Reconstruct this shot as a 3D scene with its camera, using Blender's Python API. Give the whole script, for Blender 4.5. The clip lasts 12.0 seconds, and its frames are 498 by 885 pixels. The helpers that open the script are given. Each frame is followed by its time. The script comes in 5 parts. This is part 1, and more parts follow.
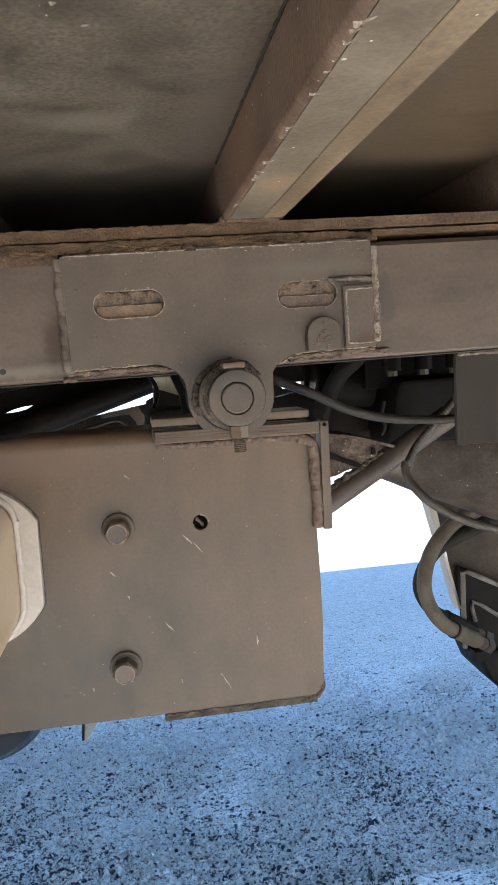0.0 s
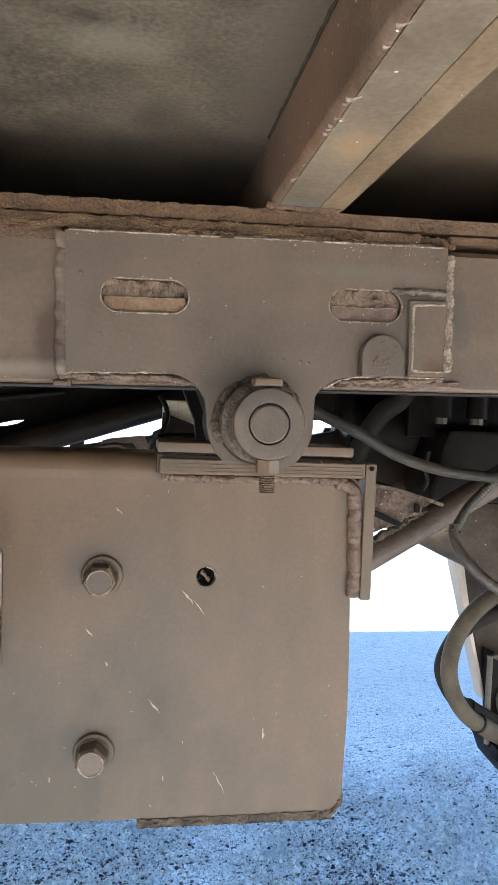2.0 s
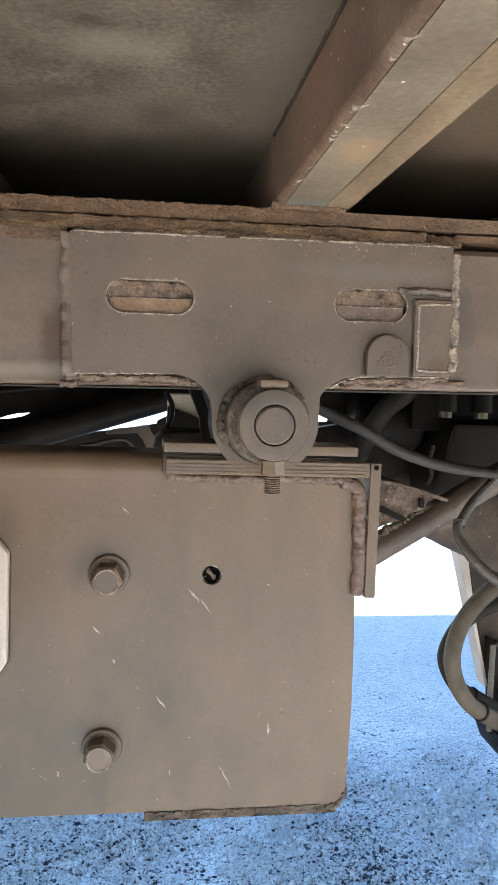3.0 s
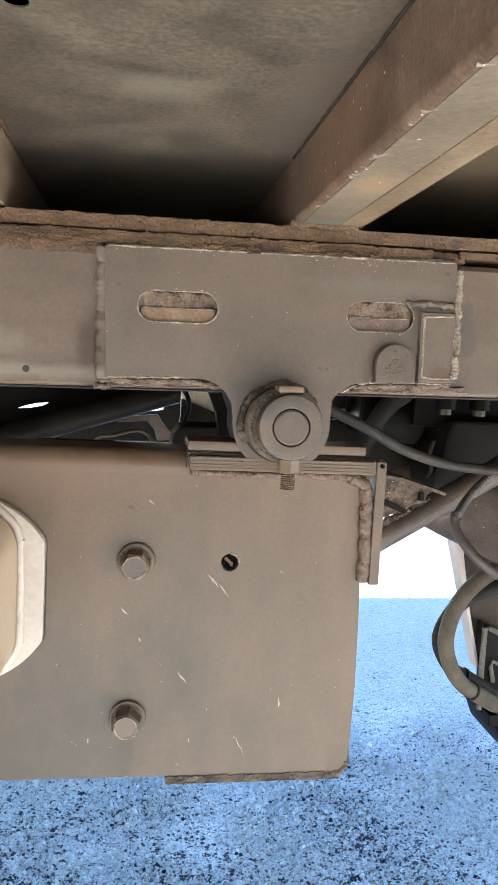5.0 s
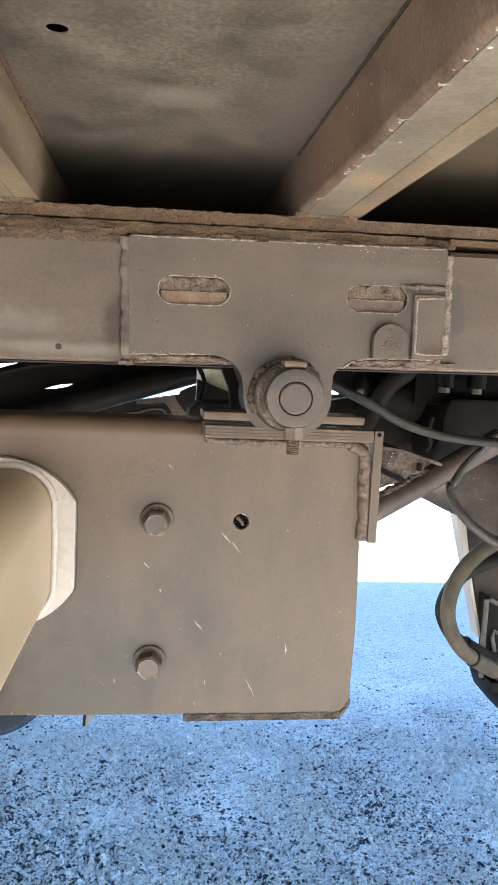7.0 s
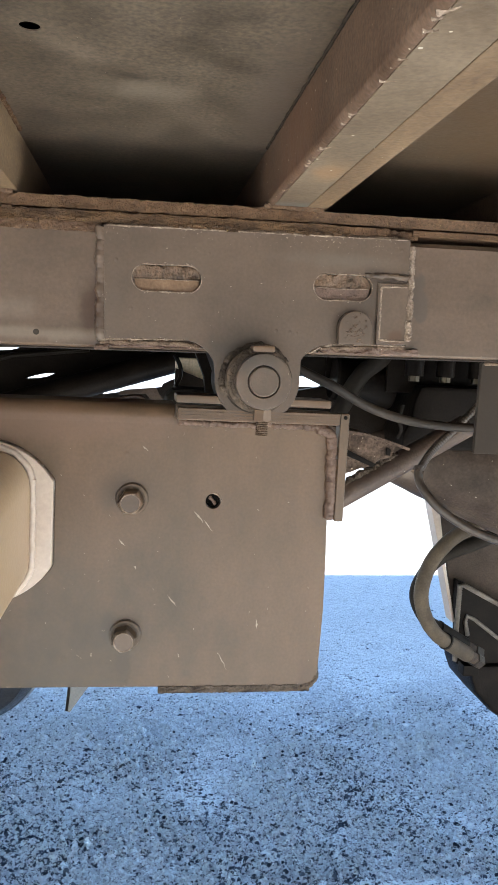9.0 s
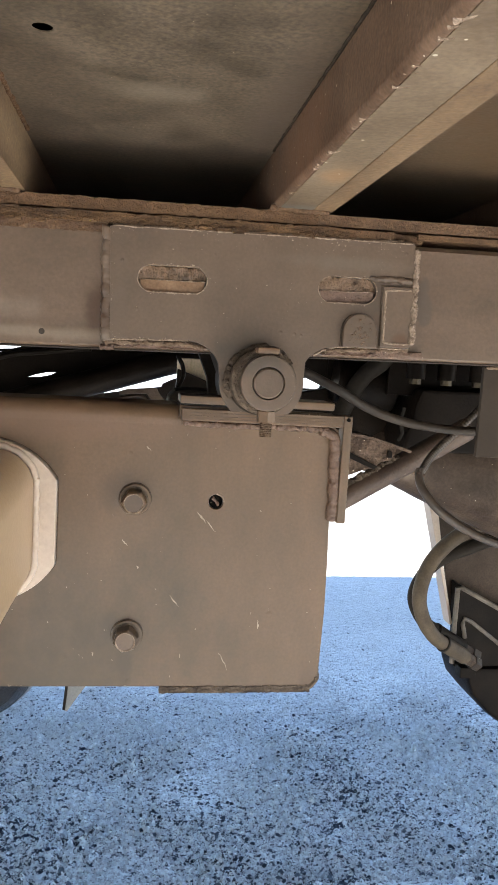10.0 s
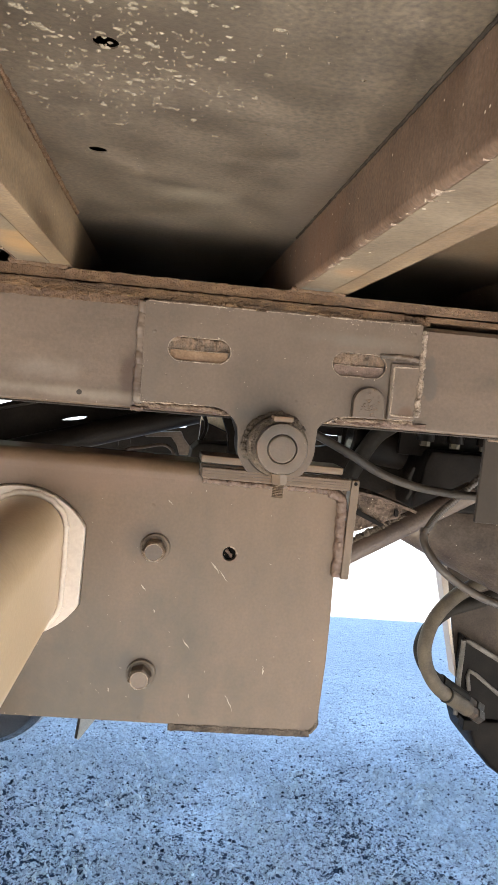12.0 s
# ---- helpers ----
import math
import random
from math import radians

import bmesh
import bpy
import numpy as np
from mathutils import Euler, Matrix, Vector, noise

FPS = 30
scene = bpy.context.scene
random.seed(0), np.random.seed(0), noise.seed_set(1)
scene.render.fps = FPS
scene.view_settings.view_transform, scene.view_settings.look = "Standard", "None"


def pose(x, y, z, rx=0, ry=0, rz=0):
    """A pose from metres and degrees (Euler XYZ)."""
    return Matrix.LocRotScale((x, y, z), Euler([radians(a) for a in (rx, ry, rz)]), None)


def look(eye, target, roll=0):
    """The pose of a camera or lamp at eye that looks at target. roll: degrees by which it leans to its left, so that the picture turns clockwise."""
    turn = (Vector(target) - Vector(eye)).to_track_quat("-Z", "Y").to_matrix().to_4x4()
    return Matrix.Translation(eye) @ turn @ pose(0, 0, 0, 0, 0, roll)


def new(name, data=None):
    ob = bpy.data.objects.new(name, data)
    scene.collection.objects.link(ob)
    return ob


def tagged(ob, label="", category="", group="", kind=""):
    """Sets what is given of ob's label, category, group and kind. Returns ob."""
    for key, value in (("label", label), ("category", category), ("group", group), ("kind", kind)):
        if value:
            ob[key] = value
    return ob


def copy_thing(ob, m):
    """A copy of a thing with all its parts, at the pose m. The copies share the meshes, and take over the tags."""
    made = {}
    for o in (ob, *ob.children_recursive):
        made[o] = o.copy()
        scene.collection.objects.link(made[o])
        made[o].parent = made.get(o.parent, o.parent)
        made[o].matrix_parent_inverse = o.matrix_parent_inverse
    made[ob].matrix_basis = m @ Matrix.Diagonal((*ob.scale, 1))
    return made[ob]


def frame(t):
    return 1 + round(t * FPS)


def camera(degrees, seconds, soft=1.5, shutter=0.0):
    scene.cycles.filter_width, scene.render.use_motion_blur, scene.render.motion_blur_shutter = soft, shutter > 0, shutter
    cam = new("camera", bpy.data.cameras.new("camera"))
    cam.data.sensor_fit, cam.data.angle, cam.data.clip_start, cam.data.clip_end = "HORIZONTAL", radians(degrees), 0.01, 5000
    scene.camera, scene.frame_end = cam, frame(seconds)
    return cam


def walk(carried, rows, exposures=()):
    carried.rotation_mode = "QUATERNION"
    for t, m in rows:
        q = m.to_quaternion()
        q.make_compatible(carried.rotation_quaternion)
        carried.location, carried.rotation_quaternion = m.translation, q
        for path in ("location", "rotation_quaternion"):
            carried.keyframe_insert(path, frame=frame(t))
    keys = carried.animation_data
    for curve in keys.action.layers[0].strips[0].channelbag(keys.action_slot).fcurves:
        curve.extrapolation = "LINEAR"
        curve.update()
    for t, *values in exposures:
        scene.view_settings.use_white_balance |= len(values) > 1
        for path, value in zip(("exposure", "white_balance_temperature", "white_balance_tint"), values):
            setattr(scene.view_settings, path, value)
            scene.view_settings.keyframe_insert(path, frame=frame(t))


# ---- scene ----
cam = camera(37.9, 12.0, soft=1.0)
PATH = [
    (0, (-0.124, -0.889, 1.436), (0.189, 1.073, 1.209), -3.1),
    (0.5, (-0.149, -0.869, 1.439), (0.17, 1.098, 1.275), -0.5),
    (1, (-0.154, -0.821, 1.424), (0.167, 1.151, 1.322), 1.7),
    (1.5, (-0.132, -0.758, 1.413), (0.18, 1.216, 1.321), 2.5),
    (2, (-0.121, -0.707, 1.407), (0.184, 1.267, 1.309), 2.3),
    (2.5, (-0.121, -0.702, 1.414), (0.173, 1.272, 1.29), 2.1),
    (4.5, (-0.149, -0.758, 1.446), (0.161, 1.21, 1.261), 2.9),
    (5, (-0.156, -0.767, 1.448), (0.152, 1.199, 1.249), 3.1),
    (5.5, (-0.156, -0.781, 1.45), (0.151, 1.184, 1.239), 3.2),
    (6, (-0.16, -0.785, 1.447), (0.124, 1.182, 1.226), 3.0),
    (6.5, (-0.173, -0.798, 1.442), (0.095, 1.171, 1.212), 2.7),
    (7, (-0.161, -0.855, 1.433), (0.106, 1.114, 1.206), 2.9),
    (7.5, (-0.138, -0.894, 1.422), (0.144, 1.074, 1.202), 2.9),
    (9.5, (-0.149, -0.897, 1.419), (0.158, 1.066, 1.186), 3.2),
    (10, (-0.154, -0.898, 1.42), (0.156, 1.065, 1.19), 3.6),
    (10.5, (-0.164, -0.904, 1.434), (0.087, 1.068, 1.216), 3.8),
    (11, (-0.188, -0.896, 1.425), (0.009, 1.087, 1.252), 3.6),
    (11.5, (-0.158, -0.935, 1.419), (0.021, 1.053, 1.304), 5.3),
    (12, (-0.157, -0.974, 1.466), (0.083, 1.006, 1.317), 6.1),
]
EXPOSURES = [(0.0, 2.26, 6420, 10), (0.5, 2.66, 6600, 11.5), (1.0, 2.66, 6580, 11.5), (1.5, 2.61, 6480, 10.5), (2.5, 2.64, 6400, 10), (4.5, 2.88, 6400, 9.5), (6.5, 2.96, 6400, 9.5), (7.5, 2.76, 6400, 9), (9.5, 2.48, 6950, 13.5), (11.0, 2.44, 7500, 16), (11.5, 2.65, 7450, 15.5), (12.0, 2.83, 7120, 14)]
walk(cam, [(t, look(eye, target, roll)) for t, eye, target, roll in PATH], EXPOSURES)

# ---- world and sun ----
SUN_ELEV = radians(60)
world = bpy.data.worlds.new("world")
scene.world = world
world.use_nodes = True
wn = world.node_tree.nodes
sky = wn.new("ShaderNodeTexSky")
sky.sky_type = "NISHITA"
sky.sun_disc = False
sky.sun_elevation = SUN_ELEV
sky.sun_rotation = radians(184)
sky.dust_density = 0.1
sky.ozone_density = 2.5
world.node_tree.links.new(sky.outputs[0], wn["Background"].inputs[0])
wn["Background"].inputs[1].default_value = 0.15
sun = new("sun", bpy.data.lights.new("sun", "SUN"))
sun.data.energy = 4.2
sun.data.angle = radians(0.5)
sun.data.color = (1.0, 0.91, 0.78)
sun.rotation_euler = Vector((0.06, math.cos(SUN_ELEV), -math.sin(SUN_ELEV))).to_track_quat("-Z", "Y").to_euler()

GROUND = 0.03


# ---- materials ----
def mat(name, c1, c2, rough=0.6, metal=0.0, scale=9.0, fine=160.0, bump=0.12, specks=None, stains_and_shading=(), grain=0.16, stretch=(1, 1, 1), gloss=0.12, cracks=None, blisters=0.0):
    """Two colours mixed by a broad noise, a fine grain, light specks, cracks, paint blisters, and patches of their own
    shape for stains and painted shading.
    """
    m = bpy.data.materials.new(name)
    m.use_nodes = True
    nt = m.node_tree
    n, link = nt.nodes, nt.links.new
    bsdf = n["Principled BSDF"]
    geo = n.new("ShaderNodeNewGeometry")
    mp = n.new("ShaderNodeMapping")
    mp.inputs["Scale"].default_value = stretch
    link(geo.outputs["Position"], mp.inputs["Vector"])
    big = n.new("ShaderNodeTexNoise")
    big.inputs["Scale"].default_value = scale
    big.inputs["Detail"].default_value = 7
    big.inputs["Roughness"].default_value = 0.62
    link(mp.outputs[0], big.inputs["Vector"])
    ramp = n.new("ShaderNodeValToRGB")
    ramp.color_ramp.elements[0].position, ramp.color_ramp.elements[1].position = 0.32, 0.68
    ramp.color_ramp.elements[0].color, ramp.color_ramp.elements[1].color = (*c1, 1), (*c2, 1)
    link(big.outputs["Fac"], ramp.inputs["Fac"])
    small = n.new("ShaderNodeTexNoise")
    small.inputs["Scale"].default_value = fine
    small.inputs["Detail"].default_value = 4
    link(geo.outputs["Position"], small.inputs["Vector"])
    rng = n.new("ShaderNodeMapRange")
    rng.inputs["From Min"].default_value, rng.inputs["From Max"].default_value = 0.25, 0.75
    rng.inputs["To Min"].default_value, rng.inputs["To Max"].default_value = 1 - grain, 1 + grain
    link(small.outputs["Fac"], rng.inputs["Value"])
    mul = n.new("ShaderNodeVectorMath")
    mul.operation = "SCALE"
    link(ramp.outputs["Color"], mul.inputs[0])
    link(rng.outputs["Result"], mul.inputs["Scale"])
    colour = mul.outputs[0]

    def over(colour, fac, tint):
        mix = n.new("ShaderNodeMix")
        mix.data_type = "RGBA"
        link(fac, mix.inputs["Factor"])
        link(colour, mix.inputs["A"])
        mix.inputs["B"].default_value = (*tint, 1)
        return mix.outputs["Result"]

    for (px, py, pz), (sx, sy, sz), tint, amount, *soft_edge in stains_and_shading:
        sub = n.new("ShaderNodeVectorMath")
        sub.operation = "SUBTRACT"
        link(geo.outputs["Position"], sub.inputs[0])
        sub.inputs[1].default_value = (px, py, pz)
        div = n.new("ShaderNodeVectorMath")
        div.operation = "DIVIDE"
        link(sub.outputs[0], div.inputs[0])
        div.inputs[1].default_value = (sx, sy, sz)
        length = n.new("ShaderNodeVectorMath")
        length.operation = "LENGTH"
        link(div.outputs[0], length.inputs[0])
        rag = n.new("ShaderNodeTexNoise")
        rag.inputs["Scale"].default_value = 38
        rag.inputs["Detail"].default_value = 6
        link(geo.outputs["Position"], rag.inputs["Vector"])
        add = n.new("ShaderNodeMath")
        add.operation = "MULTIPLY_ADD"
        link(rag.outputs["Fac"], add.inputs[0])
        add.inputs[1].default_value = 1.1
        link(length.outputs["Value"], add.inputs[2])
        fade = n.new("ShaderNodeMapRange")
        fade.interpolation_type = "SMOOTHSTEP"
        half = soft_edge[0] if soft_edge else 0.45
        fade.inputs["From Min"].default_value, fade.inputs["From Max"].default_value = 1.2 - half, 1.2 + half
        fade.inputs["To Min"].default_value, fade.inputs["To Max"].default_value = amount, 0
        link(add.outputs[0], fade.inputs["Value"])
        colour = over(colour, fade.outputs["Result"], tint)
    if specks:
        tint, cells, size = specks
        vor = n.new("ShaderNodeTexVoronoi")
        vor.inputs["Scale"].default_value = cells
        link(geo.outputs["Position"], vor.inputs["Vector"])
        pick = n.new("ShaderNodeSeparateColor")
        link(vor.outputs["Color"], pick.inputs[0])
        lim = n.new("ShaderNodeMath")
        lim.operation = "MULTIPLY"
        link(pick.outputs[0], lim.inputs[0])
        lim.inputs[1].default_value = size
        gate = n.new("ShaderNodeMath")
        gate.operation = "GREATER_THAN"
        link(pick.outputs[1], gate.inputs[0])
        gate.inputs[1].default_value = 0.70
        less = n.new("ShaderNodeMath")
        less.operation = "LESS_THAN"
        link(vor.outputs["Distance"], less.inputs[0])
        link(lim.outputs[0], less.inputs[1])
        both = n.new("ShaderNodeMath")
        both.operation = "MULTIPLY"
        link(gate.outputs[0], both.inputs[0])
        link(less.outputs[0], both.inputs[1])
        colour = over(colour, both.outputs[0], tint)
    crack_height = None
    if cracks:
        tint, cells, width = cracks
        warp = n.new("ShaderNodeTexNoise")
        warp.inputs["Scale"].default_value = cells * 0.8
        warp.inputs["Detail"].default_value = 3
        link(geo.outputs["Position"], warp.inputs["Vector"])
        shift = n.new("ShaderNodeVectorMath")
        shift.operation = "MULTIPLY_ADD"
        link(warp.outputs["Color"], shift.inputs[0])
        shift.inputs[1].default_value = (0.9 / cells,) * 3
        link(mp.outputs[0], shift.inputs[2])
        net = n.new("ShaderNodeTexVoronoi")
        net.feature = "DISTANCE_TO_EDGE"
        net.inputs["Scale"].default_value = cells
        link(shift.outputs[0], net.inputs["Vector"])
        seam = n.new("ShaderNodeMapRange")
        seam.inputs["From Min"].default_value, seam.inputs["From Max"].default_value = 0.0, width
        seam.inputs["To Min"].default_value, seam.inputs["To Max"].default_value = 0.65, 0.0
        link(net.outputs["Distance"], seam.inputs["Value"])
        some = n.new("ShaderNodeMath")
        some.operation = "MULTIPLY"
        link(seam.outputs["Result"], some.inputs[0])
        gap = n.new("ShaderNodeMapRange")
        gap.inputs["From Min"].default_value, gap.inputs["From Max"].default_value = 0.48, 0.58
        link(small.outputs["Fac"], gap.inputs["Value"])
        link(gap.outputs["Result"], some.inputs[1])
        colour = over(colour, some.outputs[0], tint)
        crack_height = some.outputs[0]
    link(colour, bsdf.inputs["Base Color"])
    bsdf.inputs["Metallic"].default_value = metal
    bsdf.inputs["Specular IOR Level"].default_value = gloss
    rr = n.new("ShaderNodeMapRange")
    rr.inputs["To Min"].default_value, rr.inputs["To Max"].default_value = max(rough - 0.12, 0.05), min(rough + 0.12, 1)
    link(big.outputs["Fac"], rr.inputs["Value"])
    link(rr.outputs["Result"], bsdf.inputs["Roughness"])
    if bump:
        b1 = n.new("ShaderNodeBump")
        b1.inputs["Strength"].default_value = bump
        b1.inputs["Distance"].default_value = 0.004
        link(small.outputs["Fac"], b1.inputs["Height"])
        b2 = n.new("ShaderNodeBump")
        b2.inputs["Strength"].default_value = bump * 0.6
        b2.inputs["Distance"].default_value = 0.02
        link(big.outputs["Fac"], b2.inputs["Height"])
        link(b1.outputs[0], b2.inputs["Normal"])
        last = b2
        if crack_height:
            b3 = n.new("ShaderNodeBump")
            b3.invert = True
            b3.inputs["Strength"].default_value = 0.8
            b3.inputs["Distance"].default_value = 0.003
            link(crack_height, b3.inputs["Height"])
            link(last.outputs[0], b3.inputs["Normal"])
            last = b3
        if blisters:
            cell = n.new("ShaderNodeTexVoronoi")
            cell.inputs["Scale"].default_value = blisters
            link(geo.outputs["Position"], cell.inputs["Vector"])
            who = n.new("ShaderNodeSeparateColor")
            link(cell.outputs["Color"], who.inputs[0])
            dome = n.new("ShaderNodeMapRange")
            dome.interpolation_type = "SMOOTHSTEP"
            dome.inputs["From Min"].default_value, dome.inputs["From Max"].default_value = 0.03, 0.16
            dome.inputs["To Min"].default_value, dome.inputs["To Max"].default_value = 1, 0
            link(cell.outputs["Distance"], dome.inputs["Value"])
            rare = n.new("ShaderNodeMath")
            rare.operation = "GREATER_THAN"
            link(who.outputs[2], rare.inputs[0])
            rare.inputs[1].default_value = 0.8
            bump_up = n.new("ShaderNodeMath")
            bump_up.operation = "MULTIPLY"
            link(dome.outputs["Result"], bump_up.inputs[0])
            link(rare.outputs[0], bump_up.inputs[1])
            b4 = n.new("ShaderNodeBump")
            b4.inputs["Strength"].default_value = 0.35
            b4.inputs["Distance"].default_value = 0.0016
            link(bump_up.outputs[0], b4.inputs["Height"])
            link(last.outputs[0], b4.inputs["Normal"])
            last = b4
        link(last.outputs[0], bsdf.inputs["Normal"])
    return m


DUST = (0.48, 0.41, 0.32)
CHIP = (0.46, 0.355, 0.265)
# Two pale patches at the rail's lower left imitate its sheen.
M_RAIL = mat("rail_paint", (0.0738, 0.0463, 0.0299), (0.1238, 0.0763, 0.0490), 0.42, 0, 9, 240, 0.07, (DUST, 260, 0.10), grain=0.13, gloss=0.34, stretch=(0.5, 1, 1.6),
             stains_and_shading=[((-0.32, 0, 1.465), (0.06, 0.2, 0.02), (0.22, 0.16, 0.118), 0.35),
                     ((-0.3, 0, 1.575), (0.25, 0.2, 0.018), (0.09, 0.055, 0.034), 0.8), ((0.203, 0, 1.502), (0.021, 0.2, 0.042), (0.078, 0.053, 0.038), 0.85, 0.1), ((-0.206, 0, 1.455), (0.020, 0.2, 0.052), (0.055, 0.026, 0.013), 0.9, 0.4), ((-0.26, 0, 1.436), (0.2, 0.2, 0.010), (0.24, 0.18, 0.13), 0.4)])
M_PLATE = mat("bracket_paint", (0.0689, 0.0435, 0.0235), (0.1504, 0.0848, 0.0483), 0.38, 0, 5, 240, 0.05, (DUST, 120, 0.055), grain=0.10, gloss=0.34, stretch=(1, 1, 0.5), blisters=34,
              # A dark streak below the lower bolt, and darker patches beside both bolts.
              stains_and_shading=[((-0.155, 0, 1.02), (0.012, 0.2, 0.06), (0.052, 0.034, 0.021), 0.5, 0.35), ((-0.172, 0, 1.245), (0.03, 0.2, 0.03), (0.07, 0.047, 0.030), 0.55), ((-0.175, 0, 1.062), (0.03, 0.2, 0.032), (0.062, 0.042, 0.027), 0.6),
                      # The broad dark lower left is shade painted into the plate's colour.
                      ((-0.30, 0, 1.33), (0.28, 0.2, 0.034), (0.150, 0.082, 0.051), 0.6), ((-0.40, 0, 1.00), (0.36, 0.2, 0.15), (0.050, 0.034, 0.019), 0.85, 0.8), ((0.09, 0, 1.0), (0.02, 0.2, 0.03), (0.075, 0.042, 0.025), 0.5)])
M_GUSSET = mat("gusset_paint", (0.0705, 0.0451, 0.0297), (0.1230, 0.0775, 0.0504), 0.42, 0, 7, 240, 0.06, (DUST, 170, 0.06), grain=0.11, gloss=0.34, blisters=55,
               stains_and_shading=[((-0.02, 0, 1.425), (0.05, 0.2, 0.03), (0.045, 0.034, 0.025), 0.75), ((0.17, 0, 1.452), (0.016, 0.2, 0.014), (0.085, 0.040, 0.020), 0.85, 0.3), ((0.135, 0, 1.515), (0.016, 0.2, 0.04), (0.066, 0.044, 0.030), 0.7, 0.35),
                       ((0.15, 0, 1.525), (0.04, 0.2, 0.006), (0.060, 0.038, 0.025), 0.7, 0.3), ((-0.18, 0, 1.45), (0.012, 0.2, 0.12), (0.10, 0.066, 0.045), 0.5), ((0.10, 0, 1.545), (0.1, 0.2, 0.012), (0.13, 0.10, 0.074), 0.4)])
M_WELD = mat("weld_metal", (0.055, 0.033, 0.021), (0.22, 0.145, 0.098), 0.55, 0, 60, 420, 0.5, (CHIP, 200, 0.2))
M_RUSTY = mat("rusty_packing", (0.034, 0.0165, 0.0080), (0.155, 0.0800, 0.0360), 0.65, 0, 40, 420, 0.8, ((0.34, 0.25, 0.07), 120, 0.33), grain=0.5, stretch=(0.4, 1, 1.4), gloss=0.22, cracks=((0.018, 0.010, 0.006), 170, 0.12))
M_CRUST = mat("rust_crust", (0.062, 0.0310, 0.0165), (0.132, 0.0715, 0.0385), 0.6, 0, 30, 320, 0.6, ((0.26, 0.17, 0.07), 230, 0.15), grain=0.35, gloss=0.2)
M_BROWN = mat("brown_rust_strip", (0.070, 0.0340, 0.0165), (0.142, 0.0740, 0.0370), 0.65, 0, 30, 320, 0.6, grain=0.3, gloss=0.2, cracks=((0.022, 0.012, 0.008), 150, 0.05))
M_FLOOR = mat("floor_underside", (0.0480, 0.0339, 0.0229), (0.1153, 0.0827, 0.0568), 0.42, 0, 15, 230, 0.06, (DUST, 210, 0.08), grain=0.5, gloss=0.42,
              stains_and_shading=[((-0.15, -0.145, 1.67), (0.05, 0.03, 0.2), (0.20, 0.155, 0.11), 0.5, 0.7), ((-0.18, -0.50, 1.67), (0.09, 0.07, 0.2), (0.060, 0.040, 0.026), 0.75, 0.7),
                      # The sheet is darker brown over a wide area right of the crossbeam.
                      ((-0.02, -0.12, 1.67), (0.04, 0.25, 0.2), (0.11, 0.08, 0.06), 0.6), ((0.36, -0.25, 1.67), (0.34, 0.55, 0.2), (0.088, 0.048, 0.021), 0.9, 0.6)])
M_BEAM = mat("crossbeam_side", (0.0618, 0.0337, 0.0206), (0.1331, 0.0800, 0.0523), 0.5, 0, 20, 260, 0.13, (DUST, 150, 0.16), grain=0.3,
             stains_and_shading=[((0.003, -0.16, 1.64), (0.05, 0.12, 0.06), (0.15, 0.075, 0.045), 0.5)])
M_BEAM_LOW = mat("crossbeam_underside", (0.0817, 0.0541, 0.0342), (0.1786, 0.1273, 0.0845), 0.55, 0, 8, 220, 0.12, (DUST, 80, 0.14),
                 stains_and_shading=[((0.033, -0.17, 1.6), (0.022, 0.05, 0.05), (0.25, 0.14, 0.07), 0.6), ((-0.33, -0.13, 1.6), (0.032, 0.10, 0.05), (0.29, 0.155, 0.065), 0.8),
                         ((0.03, 0.0, 1.6), (0.06, 0.03, 0.05), (0.11, 0.10, 0.085), 0.8)])
M_TANSIDE = mat("rusty_tan_side", (0.095, 0.055, 0.029), (0.225, 0.146, 0.084), 0.5, 0, 16, 240, 0.12, (DUST, 120, 0.12), grain=0.25, stretch=(1, 0.35, 1.5), gloss=0.3)
# Tube paint has a darker band along its length.
M_CREAM = mat("cream_paint", (0.3238, 0.2098, 0.1214), (0.3910, 0.2650, 0.1582), 0.30, 0, 6, 180, 0.05, grain=0.06, gloss=0.55, stains_and_shading=[((-0.335, -0.12, 1.16), (0.03, 0.3, 0.12), (0.27, 0.172, 0.098), 0.5)])
M_CREAM_PALE = mat("pale_flange_paint", (0.4042, 0.3027, 0.2339), (0.4730, 0.3655, 0.2907), 0.35, 0, 7, 180, 0.06, (CHIP, 90, 0.09), grain=0.08, gloss=0.45)
M_FIN = mat("grey_sheet", (0.17, 0.165, 0.16), (0.26, 0.25, 0.24), 0.5, 0, 12, 200, 0.1)
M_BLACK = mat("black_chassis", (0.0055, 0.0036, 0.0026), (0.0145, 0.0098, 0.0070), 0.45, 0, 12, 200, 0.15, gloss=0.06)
M_GLOSS = mat("glossy_black_tank", (0.016, 0.013, 0.011), (0.03, 0.025, 0.021), 0.16, 0.0, 9, 200, 0.01, grain=0.05, gloss=0.8)
M_DIRTY = mat("dusty_dark_steel", (0.0150, 0.0095, 0.0062), (0.0400, 0.0262, 0.0172), 0.55, 0, 11, 200, 0.25, (DUST, 90, 0.12), grain=0.2, gloss=0.25)
M_DUSTY = mat("dusty_casting", (0.036, 0.0220, 0.0150), (0.185, 0.1220, 0.0880), 0.8, 0, 34, 260, 0.6, (CHIP, 140, 0.2), grain=0.35)
M_STRUT = mat("brown_strut", (0.050, 0.030, 0.021), (0.115, 0.072, 0.050), 0.5, 0, 14, 220, 0.2, (DUST, 110, 0.10), gloss=0.3)
M_HOSE = mat("dusty_rubber_hose", (0.0492, 0.0344, 0.023), (0.1025, 0.0746, 0.0508), 0.6, 0, 16, 240, 0.12, (DUST, 120, 0.1))
